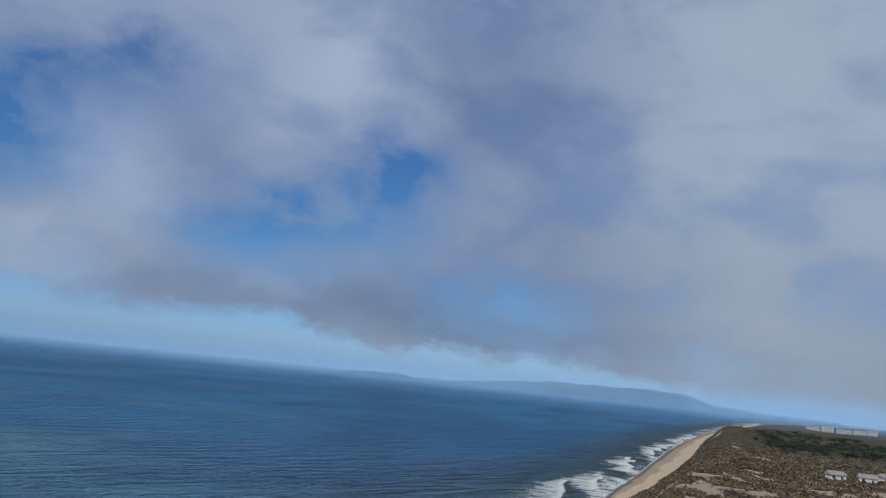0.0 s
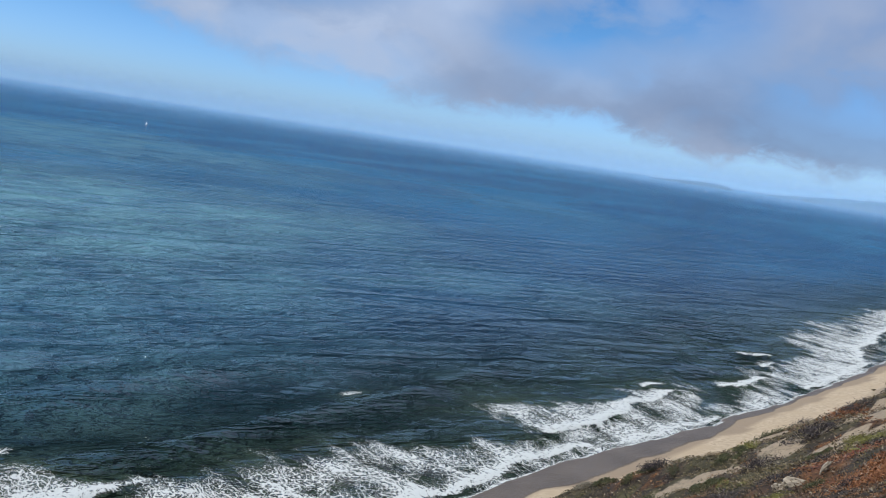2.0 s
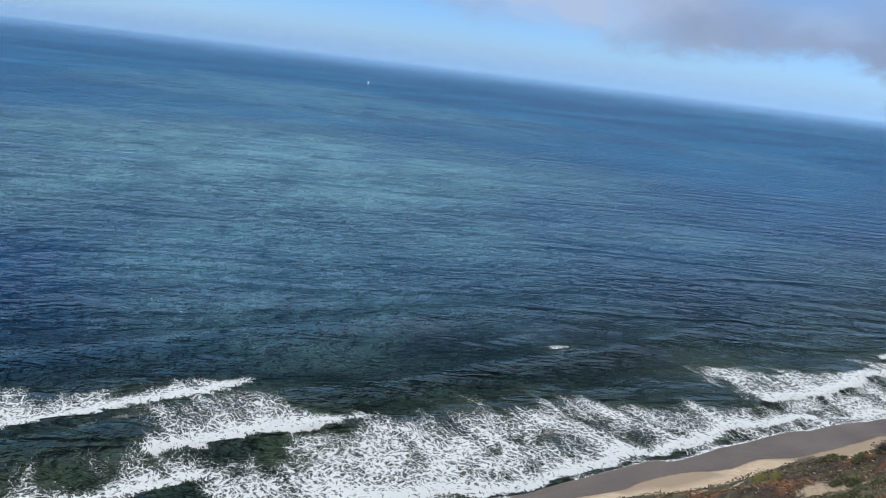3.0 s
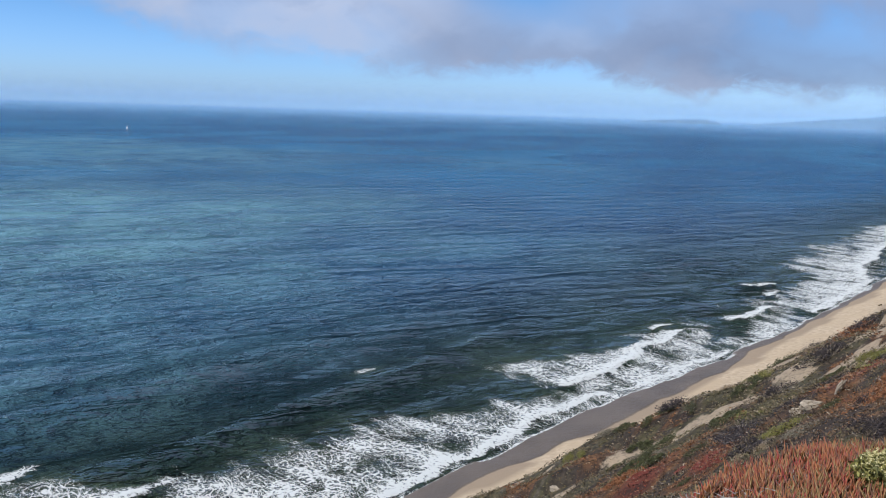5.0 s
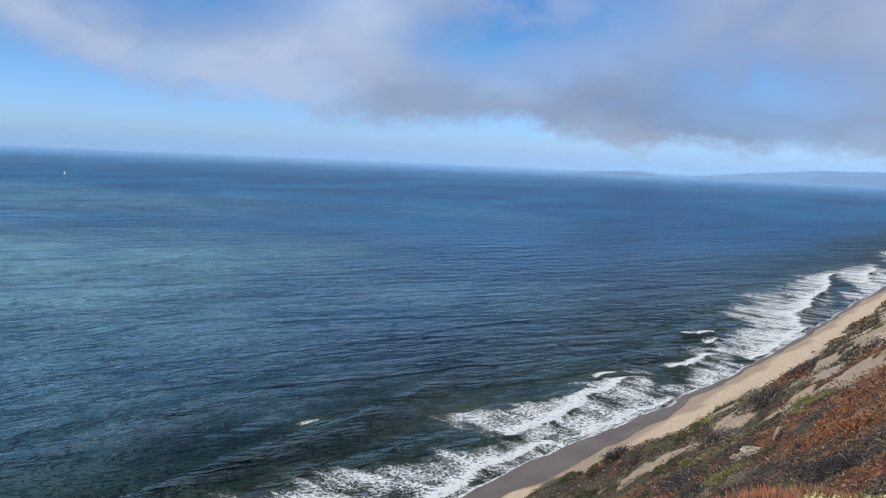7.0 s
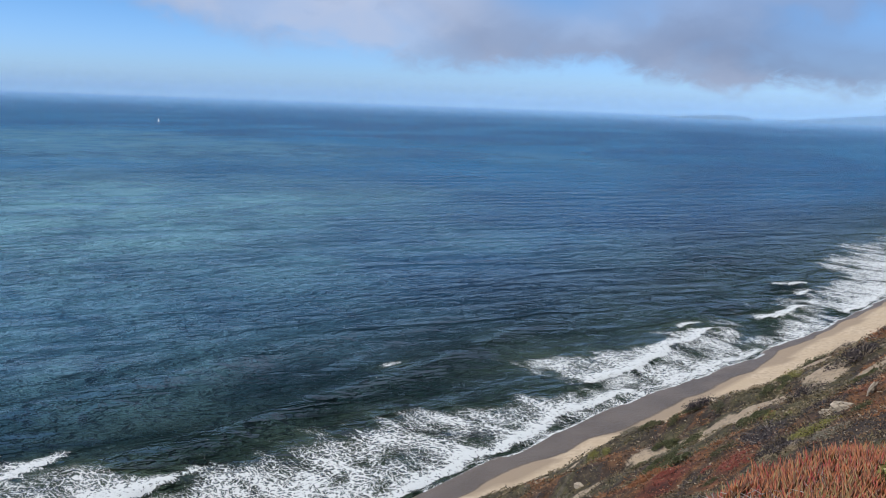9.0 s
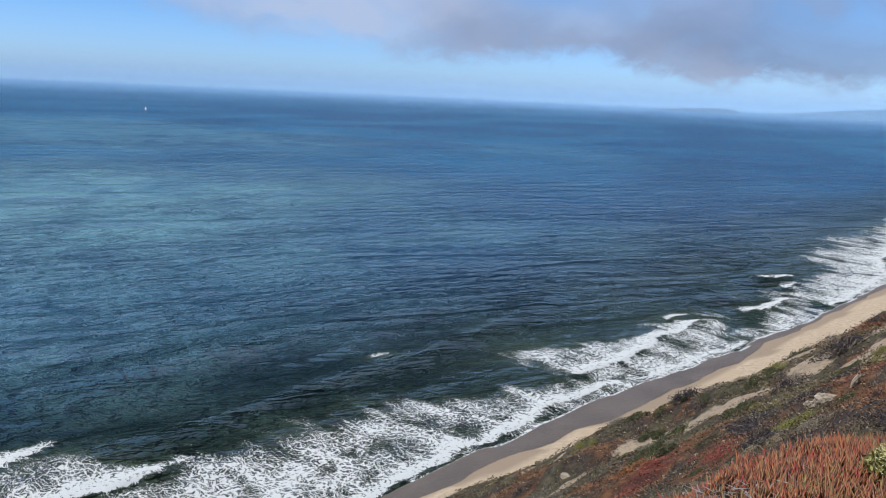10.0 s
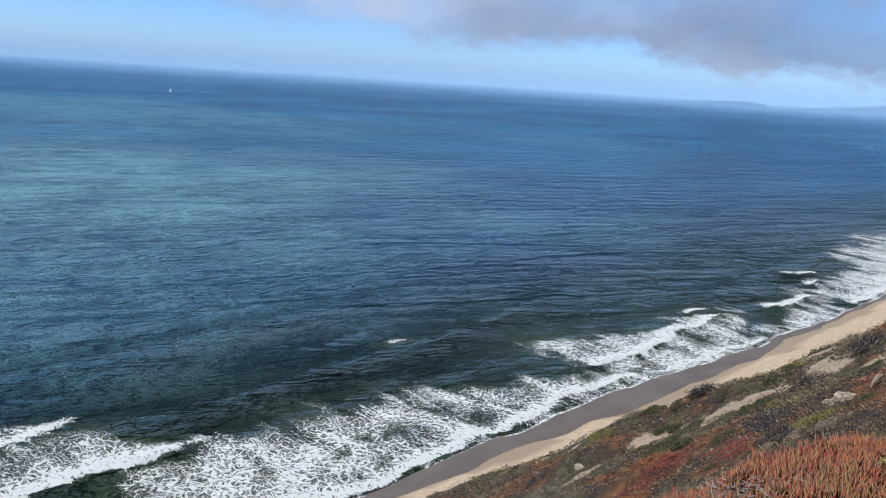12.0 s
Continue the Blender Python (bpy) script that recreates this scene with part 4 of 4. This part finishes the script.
def low_shrub(kind, seed):
    """A sprawling shrub about two metres across: uneven leaf lumps round low stems, some bare twigs."""
    rng = np.random.RandomState(seed)
    mat, label, high = KINDS[kind]
    top = tagged(new("low_shrub"), label, "shrub", "low shrubs on the bluff")
    n = 1500
    lumps = rng.uniform(-0.85, 0.85, (15, 2)) * (1.0, 0.8)
    pick = lumps[rng.randint(0, 15, n)]
    c = np.concatenate([pick, np.zeros((n, 1))], 1) + rng.normal(0, 1, (n, 3)) * (0.17, 0.17, 0.13 * high)
    c[:, 2] = np.maximum(c[:, 2] + high * 0.34 * np.clip(1.1 - np.hypot(pick[:, 0], pick[:, 1]), 0.1, 1), 0.015)
    child(flakes("foliage", c, rng.uniform(0.5, 1.3, n) * 0.052, mat, 0.8), top)
    m = 46 if kind in ("dead", "straw", "sage") else 14
    a = rng.rand(m) * 6.283
    base = np.stack([np.cos(a) * rng.rand(m) * 0.7, np.sin(a) * rng.rand(m) * 0.7, np.zeros(m)], -1)
    tagged(child(shoots("brushwood", base, a, rng.uniform(0.3, 1.3, m), rng.uniform(0.25, 0.6, m) * (0.5 + 0.6 * high), np.full(m, 0.011), TWIG, rings=2, bend=0.1), top), kind="stuff")
    return top


def low_shrubs():
    rng = np.random.RandomState(12)
    models = {kind: [low_shrub(kind, 40 + k) for k in range(2)] for kind in KINDS}
    placed = {kind: 0 for kind in KINDS}

    def plant(kind, x, y, size):
        h = 0.4
        z, dx, dy = float(land_z(x, y)), float(land_z(x + h, y) - land_z(x - h, y)) / (2 * h), float(land_z(x, y + h) - land_z(x, y - h)) / (2 * h)
        tilt = Vector((0, 0, 1)).rotation_difference(Vector((-dx, -dy, 1)).normalized()).to_matrix().to_4x4()
        m = Matrix.Translation((x, y, z - 0.02)) @ tilt @ Matrix.Rotation(rng.uniform(0, 6.28), 4, "Z") @ Matrix.Diagonal((size * rng.uniform(0.8, 1.3), size * rng.uniform(0.7, 1.1), size * rng.uniform(0.7, 1.2), 1))
        model, used = models[kind][placed[kind] % 2], placed[kind]
        if used < 2:
            model.matrix_world = m
        else:
            copy_thing(model, m)
        placed[kind] += 1

    for kind, spots in {
        "dead": ((-14.6, 43.9, 1.0), (-13.6, 42.6, 1.1), (-12.9, 40.9, 1.0), (-12.2, 40.0, 0.9), (-11.6, 38.6, 0.8), (-12.7, 39.6, 0.9), (-5.1, 30.0, 0.7), (-4.7, 29.9, 0.7), (-4.4, 29.6, 0.7), (-4.0, 29.4, 0.7), (-3.7, 29.2, 0.7),
                 (-5.6, 31.4, 0.7), (-6.1, 33.7, 0.8), (-12.7, 47.3, 1.0), (-11.8, 47.1, 0.9), (-12.1, 54.2, 1.2), (-19.7, 68.5, 1.6), (-16.4, 51.0, 1.0)),
        "olive": ((-11.3, 41.7, 0.8), (-11.7, 41.2, 0.7), (-10.9, 42.4, 0.8), (-15.6, 51.5, 1.0), (-18.2, 56.7, 1.1), (-10.6, 63.4, 1.7), (-12.2, 65.8, 1.4), (-41.0, 73.5, 1.6), (-42.8, 74.0, 1.5), (-2.2, 32.2, 0.8), (-1.6, 31.6, 0.8)),
        "crimson": ((-14.8, 40.2, 0.8), (-14.2, 39.6, 0.7), (-13.6, 39.5, 0.6), (-10.1, 38.1, 0.6), (-16.6, 41.5, 0.8)),
        "green": ((-15.4, 48.6, 0.9), (-16.8, 45.3, 0.9), (-16.8, 43.3, 0.8), (-25.6, 57.1, 1.3), (-22.1, 48.2, 1.0), (-29.2, 74.0, 1.3), (-14.8, 38.2, 0.6), (-20.6, 60.5, 1.1)),
        "rust": ((-6.7, 41.6, 1.3), (-6.6, 43.5, 1.4), (-6.6, 45.4, 1.4), (-5.2, 39.4, 1.2), (-7.1, 40.0, 1.1)),
        "sage": ((-9.8, 38.5, 0.7), (-9.3, 38.4, 0.7), (-10.0, 39.2, 0.6), (-15.7, 67.2, 1.3), (-20.4, 72.3, 1.4), (-24.6, 56.0, 1.2), (-26.8, 57.6, 1.2)),
        "straw": ((-11.3, 38.4, 0.6), (-12.3, 38.2, 0.6), (-7.4, 35.7, 0.5), (-10.8, 37.8, 0.5)),
    }.items():
        for x, y, size in spots:
            plant(kind, x, y, size)
    # scattered by bearing and range from the camera's spot, larger further off
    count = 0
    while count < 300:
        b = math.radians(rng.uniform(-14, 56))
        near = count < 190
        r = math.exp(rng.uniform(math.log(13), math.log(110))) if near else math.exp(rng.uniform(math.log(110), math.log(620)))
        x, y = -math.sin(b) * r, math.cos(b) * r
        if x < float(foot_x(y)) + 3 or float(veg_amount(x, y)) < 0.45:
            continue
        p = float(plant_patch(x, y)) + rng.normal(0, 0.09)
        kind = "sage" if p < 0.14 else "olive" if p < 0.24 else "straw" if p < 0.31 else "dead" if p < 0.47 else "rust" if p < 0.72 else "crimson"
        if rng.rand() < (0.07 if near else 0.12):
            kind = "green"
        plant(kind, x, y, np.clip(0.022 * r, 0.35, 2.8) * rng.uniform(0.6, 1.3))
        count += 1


low_shrubs()

# ---- sandstone outcrops ----
STONE = plain("sandstone", (0.44, 0.37, 0.28), 0.9, 0.2, 3.0)


def outcrop(x, y, wide, high, turn):
    bm = bmesh.new()
    bmesh.ops.create_icosphere(bm, subdivisions=3, radius=1.0)
    for v in bm.verts:
        n = noise.fractal(v.co * 1.7 + Vector((x, y, 0)), 1.0, 2.0, 4)
        v.co *= 1 + 0.45 * n
        v.co.x *= wide
        v.co.y *= wide * 0.5
        v.co.z *= high
    me = bpy.data.meshes.new("sandstone_outcrop")
    bm.to_mesh(me)
    bm.free()
    me.materials.append(STONE)
    ob = new("sandstone_outcrop", me)
    ob.matrix_world = pose(x, y, float(land_z(x, y)) + high * 0.1, 20, 0, turn)
    tagged(ob, "pale weathered sandstone outcrop in the scrub", "rock", "outcrops on the bluff")


for spec in ((-10.7, 44.8, 0.6, 0.4, 30), (-9.7, 45.7, 0.25, 0.75, 70), (-11.6, 45.2, 0.4, 0.3, 10), (-11.3, 104.6, 1.2, 0.8, 20), (-10.2, 106.0, 1.0, 0.7, 60),
             (-9.0, 124, 1.6, 0.9, 35), (-1.0, 39.6, 0.3, 0.5, 0), (-36.0, 60.0, 0.6, 0.4, 0)):
    outcrop(*spec)


# ---- sailing boats ----
SAIL = plain("sailcloth", (0.85, 0.85, 0.84), 0.7, 0.05, 1.0)
HULL = plain("hull_paint", (0.78, 0.79, 0.80), 0.4, 0.05, 1.0)
SPAR = plain("spar_metal", (0.5, 0.5, 0.52), 0.35, 0.1, 4.0, 0.8)


def part(name, bm, mat, parent, label=""):
    me = bpy.data.meshes.new(name)
    bmesh.ops.recalc_face_normals(bm, faces=bm.faces)
    bm.to_mesh(me)
    bm.free()
    me.materials.append(mat)
    return child(new(name, me), parent, label)


def sail_mesh(corners, belly):
    bm = bmesh.new()
    a, b, c = (Vector(p) for p in corners)
    n = 8
    for face in (0, 0.03):
        rows = []
        for i in range(n + 1):
            row = []
            for j in range(n + 1 - i):
                u, v = i / n, j / n
                p = a + (b - a) * u + (c - a) * v
                p.x += belly * 4 * u * (1 - u - v) + belly * 4 * v * (1 - u - v) * 0.6 + face
                row.append(bm.verts.new(p))
            rows.append(row)
        for i in range(n):
            for j in range(n - i):
                bm.faces.new((rows[i][j], rows[i + 1][j], rows[i][j + 1]))
                if j < n - i - 1:
                    bm.faces.new((rows[i + 1][j], rows[i + 1][j + 1], rows[i][j + 1]))
    return bm


def sailboat(x, y, turn, size):
    top = new("sailboat")
    tagged(top, "small white sailing boat far out on the sea", "boat", "boats on the sea")
    bm = bmesh.new()
    rings = []
    for k in range(11):
        u = k / 10
        w = 1.5 * math.sin(math.pi * min(1, 0.18 + 0.82 * u)) ** 0.7 + 0.02
        yy = -4.5 + 9 * (1 - u)
        rings.append([bm.verts.new((w * sx, yy, zz)) for sx, zz in ((-1, 1.0), (-0.8, 0.2), (0, -0.5), (0.8, 0.2), (1, 1.0), (0, 1.15))])
    for p, q in zip(rings, rings[1:]):
        for i in range(6):
            bm.faces.new((p[i], p[(i + 1) % 6], q[(i + 1) % 6], q[i]))
    bm.faces.new(rings[0])
    bm.faces.new(rings[-1])
    part("hull", bm, HULL, top)
    bm = bmesh.new()
    bmesh.ops.create_cone(bm, cap_ends=True, segments=8, radius1=0.12, radius2=0.07, depth=12.0, matrix=Matrix.Translation((0, 0.8, 7.0)))
    part("mast", bm, SPAR, top)
    bm = bmesh.new()
    bmesh.ops.create_cone(bm, cap_ends=True, segments=8, radius1=0.08, radius2=0.08, depth=4.6, matrix=Matrix.Translation((0.1, -1.6, 2.0)) @ Matrix.Rotation(math.pi / 2, 4, "X"))
    part("boom", bm, SPAR, top)
    part("mainsail", sail_mesh([(0, 0.6, 2.2), (0, -3.9, 2.2), (0, 0.7, 12.6)], 0.35), SAIL, top)
    part("jib", sail_mesh([(0, 4.4, 1.5), (0, 1.1, 1.8), (0, 0.95, 11.6)], 0.3), SAIL, top)
    top.matrix_world = pose(x, y, 0.1, 0, 4, turn) @ Matrix.Scale(size, 4)


sailboat(-1418, 733, 100, 0.55)
sailboat(-1350, 3180, 70, 0.6)

# ---- trees, houses and blocks beyond the dunes ----
TREE_LEAF = tuft_material("tree_leaf", (0.045, 0.065, 0.035), (0.018, 0.030, 0.020))


def tree(high, wide, seed):
    rng = np.random.RandomState(seed)
    top = new("tree")
    tagged(top, "dark evergreen coastal tree on the low upland", "tree", "trees beyond the dunes")
    bm = bmesh.new()
    bmesh.ops.create_cone(bm, cap_ends=True, segments=8, radius1=high * 0.035, radius2=high * 0.012, depth=high * 0.8, matrix=Matrix.Translation((0, 0, high * 0.4)))
    for k in range(4):
        a = k * 1.6 + seed
        bmesh.ops.create_cone(bm, cap_ends=True, segments=5, radius1=high * 0.014, radius2=high * 0.004, depth=wide * 0.7,
                              matrix=Matrix.Translation((math.cos(a) * wide * 0.25, math.sin(a) * wide * 0.25, high * (0.45 + 0.1 * k))) @ Euler((0, 0.9, a)).to_matrix().to_4x4())
    part("trunk", bm, BARK, top)
    n = 480
    clumps = rng.normal(0, 1, (16, 3)) * (wide * 0.32, wide * 0.32, high * 0.15) + (0, 0, high * 0.66)
    c = clumps[rng.randint(0, 16, n)] + rng.normal(0, 1, (n, 3)) * (wide * 0.13, wide * 0.13, high * 0.07)
    c[:, 2] = np.maximum(c[:, 2], high * 0.16)
    child(flakes("crown", c, rng.uniform(0.4, 0.9, n) * high * 0.095, TREE_LEAF), top)
    return top


def plant_trees():
    rng = np.random.RandomState(4)
    models = [tree(8, 7, 1), tree(10, 9, 2), tree(6, 8, 3), tree(11, 8, 4)]
    spots = []
    while len(spots) < 300:
        b, r = rng.uniform(-13, -2.6), rng.uniform(760, 1250)
        x, y = -math.sin(math.radians(b)) * r, math.cos(math.radians(b)) * r
        if fbm(np.array([x]), np.array([y]), 120, 2, 301)[0] > 0.40 and x > edge_x(y) + 12 + (40 if y < 750 else 0):
            spots.append((x, y))
    while len(spots) < 345:
        x, y = rng.uniform(22, 62), rng.uniform(1180, 1330)
        spots.append((x, y))
    for k, (x, y) in enumerate(spots):
        low = 0.45 if k >= 300 else 1.0
        m = pose(x, y, float(land_z(x, y)) - 0.3, 0, 0, rng.uniform(0, 360)) @ Matrix.Diagonal((*[rng.uniform(0.8, 1.25) * low] * 2, rng.uniform(0.42, 0.72) * low, 1))
        if k < 4:
            models[k].matrix_world = m
        else:
            copy_thing(models[k % 4], m)


plant_trees()
WALL = plain("house_plaster", (0.74, 0.73, 0.70), 0.85, 0.06, 0.6)
ROOF = plain("house_roof", (0.36, 0.31, 0.28), 0.85, 0.2, 1.2)
FAR_WALL = plain("far_block_plaster", (0.50, 0.50, 0.50), 0.85, 0.06, 0.6)
PANE = plain("window_glass", (0.05, 0.06, 0.07), 0.12, 0.2, 0.5)


def box(bm, x0, y0, z0, x1, y1, z1):
    vs = bmesh.ops.create_cube(bm, size=1.0)["verts"]
    for v in vs:
        v.co = Vector(((x0 + x1) / 2 + v.co.x * (x1 - x0), (y0 + y1) / 2 + v.co.y * (y1 - y0), (z0 + z1) / 2 + v.co.z * (z1 - z0)))


def house(x, y, turn, wide, deep, high, storeys, pitched, label):
    top = new("house" if pitched else "apartment_block")
    tagged(top, label, "house" if pitched else "building", "houses beyond the dunes" if pitched else "far apartment blocks")
    bm = bmesh.new()
    box(bm, -wide / 2, -deep / 2, -2.5, wide / 2, deep / 2, high)
    part("wall", bm, WALL if pitched else FAR_WALL, top)
    bm = bmesh.new()
    if pitched:
        o = 0.5
        pts = [bm.verts.new((sx * (wide / 2 + o), sy * (deep / 2 + o), high - 0.1)) for sx, sy in ((-1, -1), (1, -1), (1, 1), (-1, 1))]
        ridge = [bm.verts.new((sx * wide / 2, 0, high + deep * 0.28)) for sx in (-1, 1)]
        for f in ((0, 1, 5, 4), (0, 4), (2, 3, 4, 5)):
            if len(f) > 2:
                bm.faces.new([(pts + ridge)[i] for i in f])
        bm.faces.new((pts[0], ridge[0], pts[3]))
        bm.faces.new((pts[1], pts[2], ridge[1]))
        bm.faces.new(pts[::-1])
    else:
        box(bm, -wide / 2 - 0.3, -deep / 2 - 0.3, high, wide / 2 + 0.3, deep / 2 + 0.3, high + 0.5)
    part("roof", bm, ROOF if pitched else FAR_WALL, top)
    n = max(2, int(wide / 3.4))
    step = high / storeys
    for k in range(storeys):
        for i in range(n):
            cx = -wide / 2 + (i + 0.5) * wide / n
            if k == 0 and i == n // 2:
                bm = bmesh.new()
                box(bm, cx - 0.5, -deep / 2 - 0.06, 0.0, cx + 0.5, -deep / 2 + 0.05, 2.05)
                part("door", bm, BARK, top)
                continue
            bm = bmesh.new()
            box(bm, cx - 0.7, -deep / 2 - 0.05, k * step + 0.95, cx + 0.7, -deep / 2 + 0.08, k * step + 2.15)
            part("window", bm, PANE, top)
    top.matrix_world = pose(x, y, float(land_z(x, y)), 0, 0, turn)


for spec in ((57, 432, 12, 7.5, 6, 2.7), (72, 438, -8, 8, 6, 2.8), (86, 470, 20, 8, 6, 2.7)):
    house(*spec, 1 if spec[5] < 4 else 2, True, "white low house with a pitched roof among scrub")
for spec in ((262, 2440, 8, 34, 14, 12), (300, 2450, 6, 30, 14, 15), (338, 2425, 10, 36, 14, 13), (378, 2440, 4, 30, 14, 15), (412, 2460, 8, 26, 14, 17)):
    house(*spec, 4, False, "pale far apartment block on the coastal plain")
